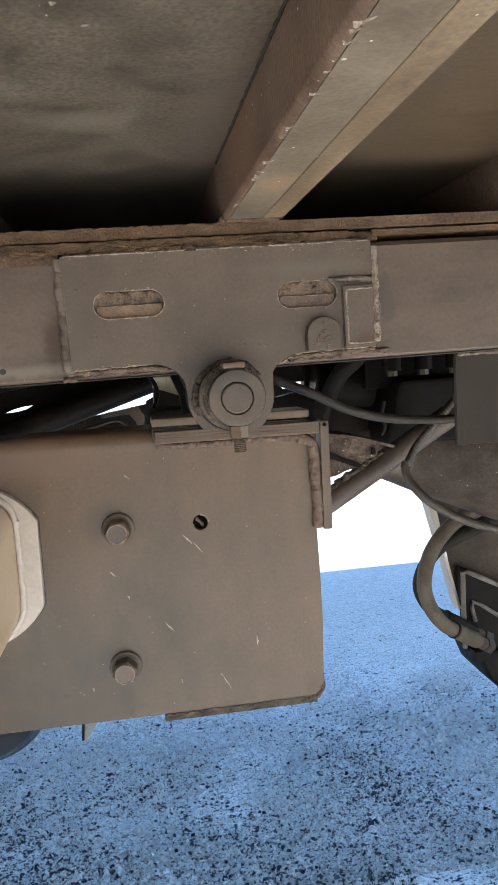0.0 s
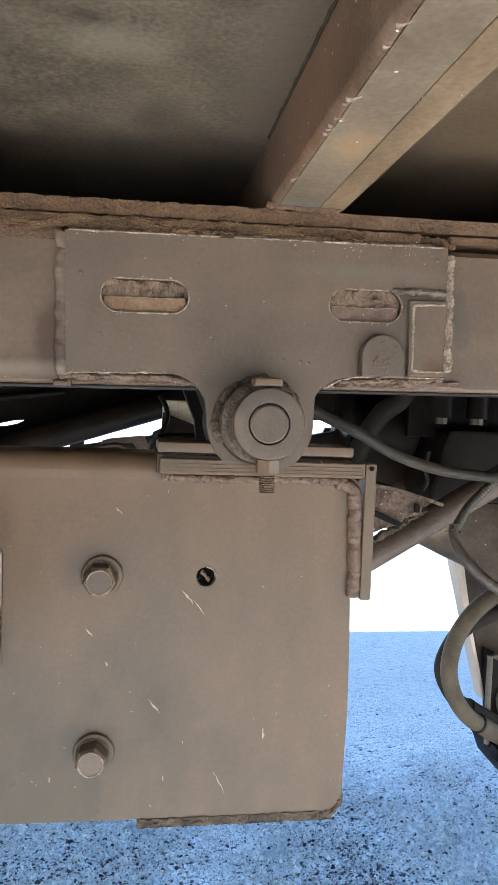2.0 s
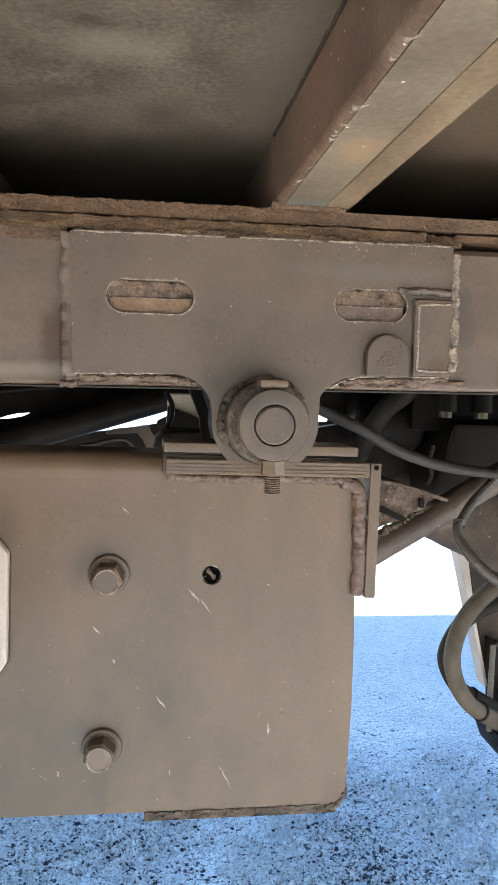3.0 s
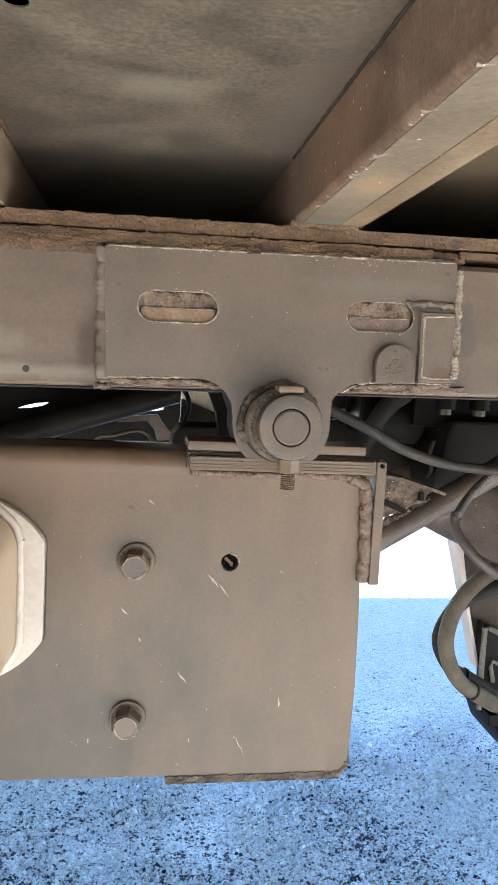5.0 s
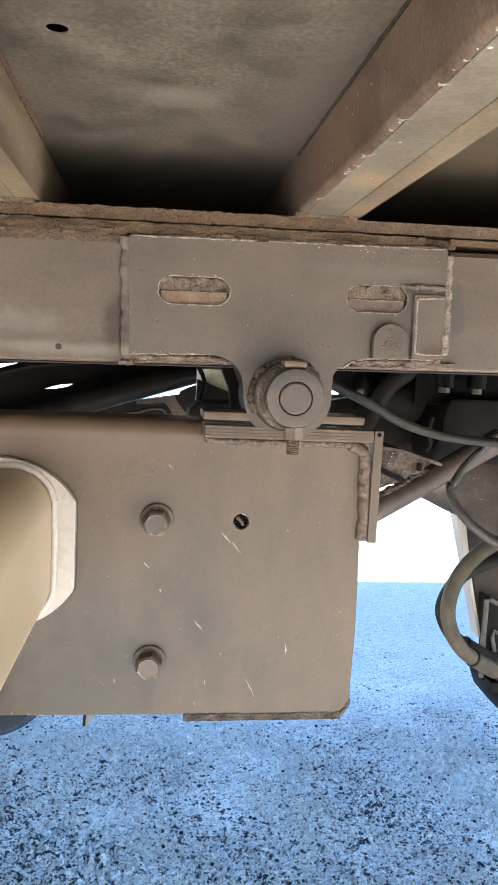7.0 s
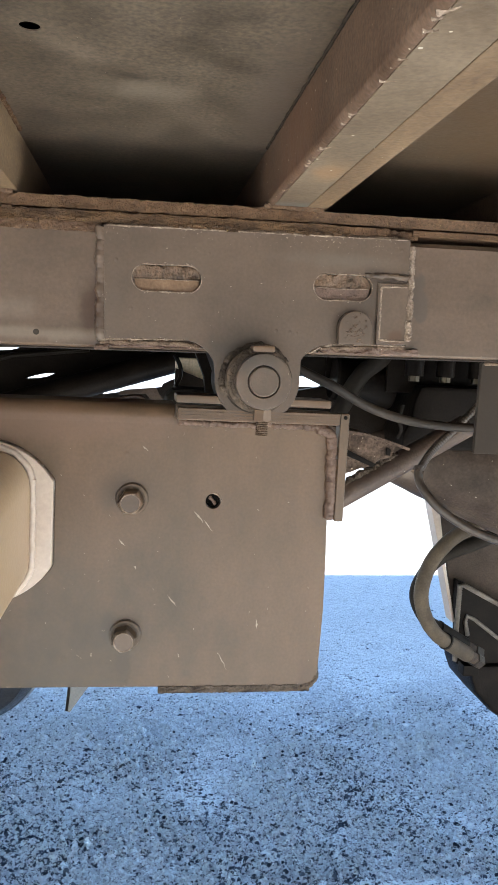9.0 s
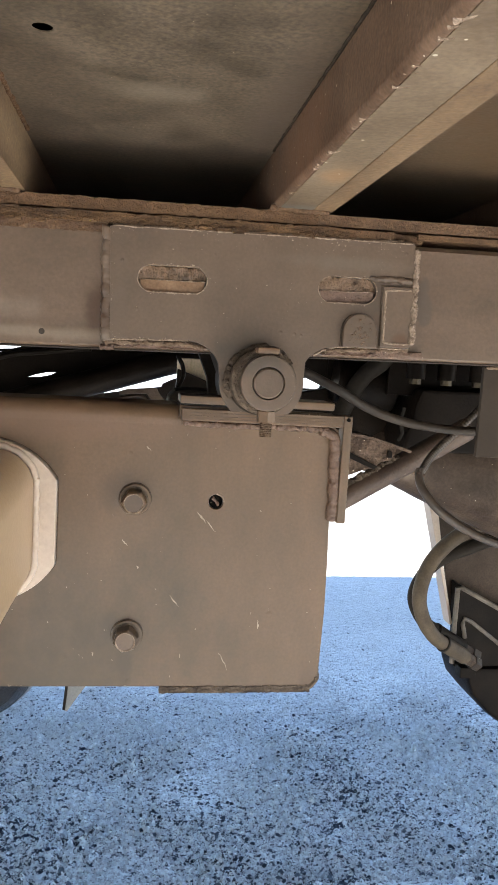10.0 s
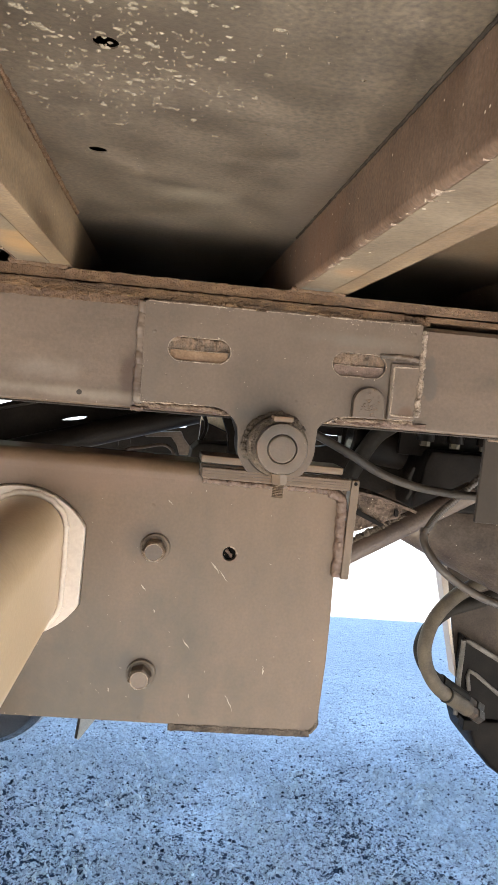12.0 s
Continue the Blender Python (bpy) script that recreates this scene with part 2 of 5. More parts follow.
M_RUBBER = mat("black_rubber", (0.014, 0.0105, 0.008), (0.03, 0.0235, 0.0185), 0.6, 0, 16, 240, 0.12, gloss=0.06)
M_GREY = mat("grey_mounting_plate", (0.0284, 0.019, 0.0135), (0.039, 0.027, 0.0191), 0.5, 0, 8, 200, 0.05, grain=0.07)
M_ZINC = mat("zinc_nut", (0.032, 0.022, 0.013), (0.095, 0.066, 0.036), 0.5, 0.2, 70, 300, 0.2, gloss=0.4)
M_BEIGE = mat("beige_block", (0.66, 0.49, 0.32), (0.85, 0.71, 0.53), 0.7, 0, 40, 260, 0.2, stretch=(1, 1, 0.15))
M_HOLE = mat("dark_hole", (0.004, 0.0035, 0.003), (0.009, 0.008, 0.007), 0.9, 0, 60, 300, 0.3, gloss=0.02)
def gravel_mat(name, low, high, cells, per_stone=False, pits=None):
    """Packed gravel: grains of differing brightness with relief, and mottling that imitates shaded bumps; or loose
    stones that differ one from another.
    """
    m = bpy.data.materials.new(name)
    m.use_nodes = True
    nt = m.node_tree
    n, link = nt.nodes, nt.links.new
    bsdf = n["Principled BSDF"]
    bsdf.inputs["Roughness"].default_value = 0.92
    bsdf.inputs["Specular IOR Level"].default_value = 0.15
    geo = n.new("ShaderNodeNewGeometry")
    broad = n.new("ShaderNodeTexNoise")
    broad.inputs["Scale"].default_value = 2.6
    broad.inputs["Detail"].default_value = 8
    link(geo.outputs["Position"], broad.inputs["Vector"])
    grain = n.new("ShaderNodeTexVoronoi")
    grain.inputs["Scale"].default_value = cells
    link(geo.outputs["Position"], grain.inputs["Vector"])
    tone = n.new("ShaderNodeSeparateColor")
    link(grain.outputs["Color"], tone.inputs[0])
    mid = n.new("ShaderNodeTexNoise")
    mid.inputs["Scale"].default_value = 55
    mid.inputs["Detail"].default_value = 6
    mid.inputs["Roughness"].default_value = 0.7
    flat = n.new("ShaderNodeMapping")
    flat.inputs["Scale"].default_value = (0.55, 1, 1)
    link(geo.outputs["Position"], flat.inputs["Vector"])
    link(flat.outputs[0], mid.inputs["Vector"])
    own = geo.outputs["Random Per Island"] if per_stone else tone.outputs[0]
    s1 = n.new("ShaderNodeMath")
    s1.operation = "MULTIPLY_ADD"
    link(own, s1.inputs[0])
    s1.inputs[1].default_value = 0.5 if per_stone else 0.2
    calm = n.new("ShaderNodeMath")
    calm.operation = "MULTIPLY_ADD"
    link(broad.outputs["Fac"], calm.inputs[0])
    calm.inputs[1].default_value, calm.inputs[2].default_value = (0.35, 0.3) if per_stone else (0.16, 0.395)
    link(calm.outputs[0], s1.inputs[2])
    # Strong mottling of the ground colour stands in for the shading of bumps.
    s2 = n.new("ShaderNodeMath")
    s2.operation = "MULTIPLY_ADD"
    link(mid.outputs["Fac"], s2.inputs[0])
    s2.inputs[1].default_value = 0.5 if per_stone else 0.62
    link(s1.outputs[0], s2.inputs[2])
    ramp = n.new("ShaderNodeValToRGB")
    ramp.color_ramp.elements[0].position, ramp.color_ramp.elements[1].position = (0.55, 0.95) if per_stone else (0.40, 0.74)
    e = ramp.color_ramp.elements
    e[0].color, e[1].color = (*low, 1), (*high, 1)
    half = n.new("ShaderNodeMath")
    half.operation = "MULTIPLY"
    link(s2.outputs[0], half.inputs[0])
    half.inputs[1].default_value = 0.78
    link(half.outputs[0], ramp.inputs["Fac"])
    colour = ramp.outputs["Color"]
    b1 = n.new("ShaderNodeBump")
    b1.inputs["Strength"].default_value = 1.0
    b1.inputs["Distance"].default_value = 0.014
    link(mid.outputs["Fac"], b1.inputs["Height"])
    b2 = n.new("ShaderNodeBump")
    b2.invert = True
    b2.inputs["Strength"].default_value = 0.8
    b2.inputs["Distance"].default_value = 0.007
    link(grain.outputs["Distance"], b2.inputs["Height"])
    link(b1.outputs[0], b2.inputs["Normal"])
    last = b2
    wide = n.new("ShaderNodeMapping")
    wide.inputs["Scale"].default_value = (0.62, 1, 1)
    link(geo.outputs["Position"], wide.inputs["Vector"])
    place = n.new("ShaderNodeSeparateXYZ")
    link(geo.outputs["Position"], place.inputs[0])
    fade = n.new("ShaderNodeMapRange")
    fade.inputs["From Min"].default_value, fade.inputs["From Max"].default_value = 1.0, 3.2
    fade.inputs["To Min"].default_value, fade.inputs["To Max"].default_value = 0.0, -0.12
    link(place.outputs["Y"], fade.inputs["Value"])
    # Hollows are darkened in the colour to imitate shade between the stones.
    for scale, edge, tint in pits or ():
        hollow = n.new("ShaderNodeTexNoise")
        hollow.inputs["Scale"].default_value = scale
        hollow.inputs["Detail"].default_value = 4
        hollow.inputs["Roughness"].default_value = 0.62
        link(wide.outputs[0], hollow.inputs["Vector"])
        lean = n.new("ShaderNodeMath")
        lean.operation = "MULTIPLY_ADD"
        link(broad.outputs["Fac"], lean.inputs[0])
        lean.inputs[1].default_value = 0.26
        link(hollow.outputs["Fac"], lean.inputs[2])
        dark = n.new("ShaderNodeMapRange")
        dark.inputs["From Min"].default_value, dark.inputs["From Max"].default_value = edge + 0.13, edge + 0.185
        coarse = n.new("ShaderNodeMath")
        link(lean.outputs[0], coarse.inputs[0])
        link(fade.outputs["Result"], coarse.inputs[1])
        link(coarse.outputs[0], dark.inputs["Value"])
        mix = n.new("ShaderNodeMix")
        mix.data_type = "RGBA"
        link(dark.outputs["Result"], mix.inputs["Factor"])
        link(colour, mix.inputs["A"])
        mix.inputs["B"].default_value = (*tint, 1)
        colour = mix.outputs["Result"]
        sink = n.new("ShaderNodeBump")
        sink.invert = True
        sink.inputs["Strength"].default_value = 0.9
        sink.inputs["Distance"].default_value = 0.45 / scale
        link(lean.outputs[0], sink.inputs["Height"])
        link(last.outputs[0], sink.inputs["Normal"])
        last = sink
    # Ground colour is lightened near and darkened far to even out the light.
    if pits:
        near_far_light = n.new("ShaderNodeMapRange")
        near_far_light.inputs["From Min"].default_value, near_far_light.inputs["From Max"].default_value = 1.2, 2.8
        near_far_light.inputs["To Min"].default_value, near_far_light.inputs["To Max"].default_value = 1.26, 0.68
        link(place.outputs["Y"], near_far_light.inputs["Value"])
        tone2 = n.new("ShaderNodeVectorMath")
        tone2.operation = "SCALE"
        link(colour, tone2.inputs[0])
        link(near_far_light.outputs["Result"], tone2.inputs["Scale"])
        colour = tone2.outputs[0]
    link(colour, bsdf.inputs["Base Color"])
    link(last.outputs[0], bsdf.inputs["Normal"])
    return m


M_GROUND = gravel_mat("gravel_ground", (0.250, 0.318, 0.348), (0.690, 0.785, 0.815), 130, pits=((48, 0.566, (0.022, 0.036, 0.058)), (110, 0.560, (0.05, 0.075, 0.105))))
M_STONE = gravel_mat("gravel_stone", (0.016, 0.028, 0.046), (0.13, 0.175, 0.22), 150, True)
M_GRAIN = gravel_mat("gravel_grain", (0.40, 0.475, 0.505), (0.76, 0.84, 0.87), 200, True)
M_REDWELD = mat("red_brown_weld", (0.078, 0.0430, 0.0295), (0.158, 0.0950, 0.0660), 0.45, 0, 60, 380, 0.3, (CHIP, 240, 0.12), grain=0.2, gloss=0.25)
M_AXLE = mat("dusty_axle", (0.0280, 0.0178, 0.0124), (0.0760, 0.0505, 0.0360), 0.55, 0, 12, 200, 0.25, (DUST, 110, 0.10), grain=0.25, stains_and_shading=[((0.37, 0.36, 1.225), (0.035, 0.2, 0.035), (0.20, 0.15, 0.115), 0.8)])
M_RIB = mat("pale_rib", (0.10, 0.078, 0.062), (0.20, 0.165, 0.135), 0.5, 0, 20, 220, 0.15)
M_TAN = mat("tan_slot_floor", (0.1394, 0.0754, 0.0402), (0.2091, 0.1214, 0.0697), 0.5, 0, 40, 300, 0.2, grain=0.2, gloss=0.2)
# Grime colour, used as well for shade painted into joints.
M_GRIME_SHADE = mat("grime_and_shade", (0.04, 0.028, 0.02), (0.13, 0.092, 0.066), 0.8, 0, 55, 320, 0.6, grain=0.3)
M_CONDUIT = mat("dusty_conduit", (0.0297, 0.0187, 0.0124), (0.066, 0.0426, 0.0282), 0.4, 0, 18, 240, 0.1, grain=0.15, gloss=0.35)
M_SCRATCH = mat("scratched_paint", (0.22, 0.162, 0.114), (0.37, 0.288, 0.210), 0.7, 0, 60, 300, 0.1)
M_RIM = mat("bright_rim", (0.5, 0.5, 0.5), (0.6, 0.6, 0.6), 0.3, 0.9, 20, 200, 0.02, gloss=0.5)
M_SLOT = mat("slot_weld", (0.028, 0.0160, 0.0095), (0.205, 0.1210, 0.0730), 0.36, 0, 85, 320, 0.5, (CHIP, 240, 0.18), gloss=0.25, stretch=(1, 1, 0.4))
M_SEAM = mat("dark_seam", (0.022, 0.016, 0.011), (0.05, 0.036, 0.026), 0.9, 0, 60, 300, 0.3)
M_SPATTER = mat("pale_weld_spatter", (0.1, 0.064, 0.042), (0.37, 0.265, 0.195), 0.55, 0, 90, 420, 0.6, (CHIP, 330, 0.3), grain=0.3)
M_MUD = mat("dried_mud_splash", (0.10, 0.072, 0.047), (0.23, 0.178, 0.125), 0.9, 0, 40, 260, 0.4)
M_YARD = mat("sand_wall", (0.40, 0.32, 0.22), (0.48, 0.39, 0.28), 0.9, 0, 1.5, 30, 0.2)
M_SHELL = mat("truck_body_panel", (0.6, 0.58, 0.52), (0.66, 0.64, 0.58), 0.5, 0, 3, 90, 0.03)

# ---- mesh helpers ----
BASE = {}
LEAN = Matrix.Translation((0, 0, 1.5)) @ pose(0, 0, 0, 0, -1.15, 0) @ Matrix.Translation((0, 0, -1.5))
LEVEL = Matrix()


def thing(name, label, category, base, group="", kind="", frame_of=LEVEL):
    ob = new(name)
    ob.empty_display_size = 0.02
    ob.matrix_basis = frame_of @ Matrix.Translation(base)
    BASE[ob] = Vector(base)
    return tagged(ob, label, category, group, kind)


def part(name, bm, material, parent=None, label="", smooth=30):
    """Links a bmesh, drawn in the coordinates of its thing, as one mesh under a thing or a part."""
    base = BASE.get(parent, Vector((0, 0, 0)))
    bmesh.ops.translate(bm, vec=-base, verts=bm.verts)
    bmesh.ops.recalc_face_normals(bm, faces=bm.faces)
    me = bpy.data.meshes.new(name)
    if smooth == 30 and len(bm.faces) > 700:
        smooth = 75
    if smooth:
        for f in bm.faces:
            f.smooth = True
        for e in bm.edges:
            if len(e.link_faces) == 2 and e.calc_face_angle(0) > radians(smooth):
                e.smooth = False
    bm.to_mesh(me)
    bm.free()
    me.materials.append(material)
    ob = new(name, me)
    if smooth:
        even = ob.modifiers.new("even_shading", "WEIGHTED_NORMAL")
        even.weight, even.keep_sharp = 100, True
    if parent:
        ob.parent = parent
        BASE[ob] = base
    if label:
        ob["label"] = label
    return ob


def soften(bm, r, segs=2, limit=50):
    edges = [e for e in bm.edges if len(e.link_faces) == 2 and e.calc_face_angle(0) > radians(limit)]
    bmesh.ops.bevel(bm, geom=edges, offset=r, segments=segs, affect="EDGES", profile=0.5, clamp_overlap=True)


def box(x0, x1, y0, y1, z0, z1, r=0.002, bm=None):
    b = bmesh.new()
    bmesh.ops.create_cube(b, size=1)
    for v in b.verts:
        v.co = Vector(((x0 + x1) / 2 + v.co.x * (x1 - x0), (y0 + y1) / 2 + v.co.y * (y1 - y0), (z0 + z1) / 2 + v.co.z * (z1 - z0)))
    if r:
        soften(b, r)
    if bm is None:
        return b
    return join(bm, b)


def join(bm, other):
    me = bpy.data.meshes.new("tmp")
    other.to_mesh(me)
    other.free()
    bm.from_mesh(me)
    bpy.data.meshes.remove(me)
    return bm


def slab(outline, y0, y1, holes=(), r=0.0015, axis="y"):
    """A plate cut to an outline of (x, z), with holes, between two depths. axis "z": the outline is (x, y)."""
    bm = bmesh.new()
    edges = []
    for loop in (outline, *holes):
        vs = [bm.verts.new((a, y0, b) if axis == "y" else (a, b, y0)) for a, b in loop]
        edges += [bm.edges.new((vs[i], vs[(i + 1) % len(vs)])) for i in range(len(vs))]
    if holes:
        bmesh.ops.triangle_fill(bm, edges=edges, use_beauty=True)
    else:
        bmesh.ops.contextual_create(bm, geom=edges)
    faces = list(bm.faces)
    got = bmesh.ops.extrude_face_region(bm, geom=faces)
    up = [g for g in got["geom"] if isinstance(g, bmesh.types.BMVert)]
    bmesh.ops.translate(bm, vec=(0, y1 - y0, 0) if axis == "y" else (0, 0, y1 - y0), verts=up)
    bmesh.ops.recalc_face_normals(bm, faces=bm.faces)
    if r:
        soften(bm, r)
    return bm


def arc(cx, cz, r, a0, a1, n=12, rz=None):
    rz = rz or r
    return [(cx + r * math.cos(radians(a0 + (a1 - a0) * i / n)), cz + rz * math.sin(radians(a0 + (a1 - a0) * i / n))) for i in range(n + 1)]


def glide(points, n=8):
    """A smooth line through the points."""
    ps = [Vector(p) for p in points]
    ps = [ps[0] * 2 - ps[1]] + ps + [ps[-1] * 2 - ps[-2]]
    out = []
    for i in range(1, len(ps) - 2):
        p0, p1, p2, p3 = ps[i - 1:i + 3]
        for k in range(n):
            t = k / n
            out.append(0.5 * (2 * p1 + (p2 - p0) * t + (2 * p0 - 5 * p1 + 4 * p2 - p3) * t * t + (3 * p1 - p0 - 3 * p2 + p3) * t ** 3))
    return out + [ps[-2]]


def sweep(path, radius, sides=14, wobble=0.0, bm=None, profile=None):
    """A tube along a path. radius: a number, or a function of the share of the way; profile: points (a, b) in place of a circle."""
    bm = bm or bmesh.new()
    path = [Vector(p) for p in path]
    rings = []
    up = Vector((0, 0, 1))
    ring = profile or [(math.cos(2 * math.pi * k / sides), math.sin(2 * math.pi * k / sides)) for k in range(sides)]
    for i, p in enumerate(path):
        d = (path[min(i + 1, len(path) - 1)] - path[max(i - 1, 0)]).normalized()
        if i == 0:
            a = d.cross(up if abs(d.z) < 0.95 else Vector((1, 0, 0))).normalized()
        else:
            a = (a - d * a.dot(d)).normalized()
        b = a.cross(d).normalized()
        r = radius(i / (len(path) - 1)) if callable(radius) else radius
        vs = []
        for u, v in ring:
            q = p + (a * u + b * v) * r
            if wobble:
                q += (q - p).normalized() * (noise.noise(q * 160) + 0.6 * noise.noise(q * 420)) * wobble
            vs.append(bm.verts.new(q))
        rings.append(vs)
    m = len(ring)
    for r0, r1 in zip(rings, rings[1:]):
        for k in range(m):
            bm.faces.new((r0[k], r0[(k + 1) % m], r1[(k + 1) % m], r1[k]))
    bm.faces.new(rings[0][::-1])
    bm.faces.new(rings[-1])
    return bm


def line(p0, p1, n=2):
    p0, p1 = Vector(p0), Vector(p1)
    return [p0.lerp(p1, i / (n - 1)) for i in range(n)]


def rod(p0, p1, r, sides=24, bevel=0.0, bm=None):
    """A round bar with chamfered ends."""
    p0, p1 = Vector(p0), Vector(p1)
    d = (p1 - p0).normalized()
    if not bevel:
        return sweep([p0, p1], r, sides, bm=bm)
    path = [p0, p0 + d * bevel, p1 - d * bevel, p1]
    size = {0: r - bevel, 1: r, 2: r, 3: r - bevel}
    return sweep(path, lambda s: size[round(s * 3)], sides, bm=bm)


def bead(path, r, seed=0, bm=None, pitch=0.006, rough=1.0):
    """A weld bead: overlapping ripples along a path."""
    pts = glide(path, 3) if len(path) > 2 else [Vector(p) for p in path]
    dense = []
    for a, b in zip(pts, pts[1:]):
        k = max(2, int((b - a).length / 0.0015))
        dense += [a.lerp(b, i / k) for i in range(k)]
    dense.append(pts[-1])
    total = sum((b - a).length for a, b in zip(dense, dense[1:]))
    dense = [p + Vector((noise.noise(p * 90 + Vector((seed, 0, 0))), 0, noise.noise(p * 90 + Vector((0, seed, 5))))) * r * 0.35 for p in dense]

    def width(s):
        ripple = abs(math.sin(s * total / pitch * math.pi))
        return r * (0.84 + 0.20 * rough * ripple + 0.34 * rough * noise.noise(Vector((s * total * 70, seed, 0)))) * (0.55 if s in (0, 1) else 1)
    return sweep(dense, width, 12, r * 0.38 * rough, bm=bm)


def ragged(x0, x1, y0, y1, z0, z1, step=0.004, amp=0.002, seed=0, grain=55, bm=None, k=5):
    """A long bar with an uneven, flaking surface."""
    bm = bm or bmesh.new()
    prof = [(y0, z0 + (z1 - z0) * i / k) for i in range(k + 1)] + [(y0 + (y1 - y0) * i / k, z1) for i in range(1, k + 1)]
    prof += [(y1, z1 + (z0 - z1) * i / 2) for i in range(1, 3)] + [(y1 + (y0 - y1) * i / k, z0) for i in range(1, k)]
    n = max(2, int((x1 - x0) / step))
    rings = []
    for i in range(n + 1):
        x = x0 + (x1 - x0) * i / n
        ring = []
        for y, z in prof:
            q = Vector((x, y, z))
            d = noise.noise(Vector((x * grain * 0.45, y * grain, z * grain * 1.6 + seed * 7)))
            e = noise.noise(Vector((x * grain * 2.2, y * grain * 3, z * grain * 4 + seed * 3)))
            ring.append(bm.verts.new(q + Vector((0, -(d + 0.5 * e) * amp, (e + 0.6 * d) * amp * 0.9))))
        rings.append(ring)
    m = len(prof)
    for r0, r1 in zip(rings, rings[1:]):
        for j in range(m):
            bm.faces.new((r0[j], r0[(j + 1) % m], r1[(j + 1) % m], r1[j]))
    bm.faces.new(rings[0])
    bm.faces.new(rings[-1][::-1])
    return bm


# ---- ground ----
def spread(a, b, fine, far):
    """Coordinates: fine steps between a and b, growing steps out to far on both sides."""
    mid = list(np.arange(a, b, fine))
    out, step, x = [], fine, b
    while x < far:
        out.append(x)
        step *= 1.1
        x += step
    low, step, x = [], fine, a
    while x > -far:
        step *= 1.1
        x -= step
        low.append(x)
    return np.array(low[::-1] + mid + out + [far])


def make_ground():
    xs, ys = spread(-0.66, 1.35, 0.0042, 900.0), spread(0.88, 2.0, 0.0042, 900.0)
    verts = []
    for y in ys:
        for x in xs:
            near = max(0.0, 1 - max(abs(x - 1) - 2.2, abs(y - 1.5) - 1.2, 0) / 0.8)
            h = 0.0
            if near > 0:
                h = lumps(x, y)
            verts.append((x, y, GROUND + h * near))
    w = len(xs)
    faces = [(j * w + i, j * w + i + 1, (j + 1) * w + i + 1, (j + 1) * w + i) for j in range(len(ys) - 1) for i in range(w - 1)]
    me = bpy.data.meshes.new("ground")
    me.from_pydata(verts, [], faces)
    me.polygons.foreach_set("use_smooth", [True] * len(faces))
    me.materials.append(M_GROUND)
    tagged(new("ground", me), "light grey gravel yard with small dark stones and painted relief shading", "ground", kind="structure")


def lumps(x, y):
    """Height of the yard's uneven surface."""
    h = 0.012 * noise.noise((x * 2.1, y * 2.1, 5)) + 0.008 * noise.noise((x * 9, y * 9, 0))
    rough = (0.6 + 0.7 * noise.noise((x * 4.3, y * 4.3, 8))) * min(1.0, max(0.0, (2.15 - y) / 0.5)) * min(1.0, max(0.0, (1.6 - x) / 0.25))
    return h + rough * (0.030 * abs(noise.noise((x * 30, y * 30, 3))) + 0.026 * abs(noise.noise((x * 66, y * 72, 9))))


def make_gravel():
    """Grains and pebbles: (how many, smallest, largest radius, how strongly they gather in patches)."""
    rnd = random.Random(4)
    verts, faces = [], []
    for count, small, large, gather in ((14000, 0.0020, 0.0036, 1.3), (9000, 0.0034, 0.0066, 1.6)):
        for _ in range(count):
            y = 0.82 + 2.3 * rnd.random() ** 1.15
            x = -0.75 - 0.1 * (y - 0.8) + (1.75 + 0.75 * (y - 0.8)) * rnd.random()
            patch = noise.noise((x * 2.4, y * 5.5, 20)) + 0.8 * noise.noise((x * 8, y * 14, 2)) + 0.7 * max(0.0, 0.05 - x)
            if patch * gather < rnd.uniform(-0.7, 0.95) or rnd.random() < (y - (1.3 if large < 0.005 else 1.0)) * 1.1:
                continue
            s = small + (large - small) * rnd.random() ** 2.2
            n0 = len(verts)
            turn = rnd.random() * 6.28
            h = GROUND + lumps(x, y)
            for ring, z in ((1.0, -0.25), (0.70, 0.6)):
                for k in range(6):
                    a = turn + k * 1.0472 + rnd.uniform(-0.4, 0.4)
                    r = s * ring * rnd.uniform(0.5, 1.4)
                    verts.append((x + 1.35 * r * math.cos(a), y + r * math.sin(a), h + s * (z + rnd.uniform(-0.2, 0.2))))
            verts.append((x + s * rnd.uniform(-0.3, 0.3), y + s * rnd.uniform(-0.3, 0.3), h + s * rnd.uniform(0.95, 1.3)))
            for k in range(6):
                k2 = (k + 1) % 6
                faces += [(n0 + k, n0 + k2, n0 + 6 + k2, n0 + 6 + k), (n0 + 6 + k, n0 + 6 + k2, n0 + 12)]
    me = bpy.data.meshes.new("gravel")
    me.from_pydata(verts, [], faces)
    me.materials.append(M_STONE)
    tagged(new("gravel", me), "loose small dark and grey gravel stones on the yard", "gravel", kind="stuff")


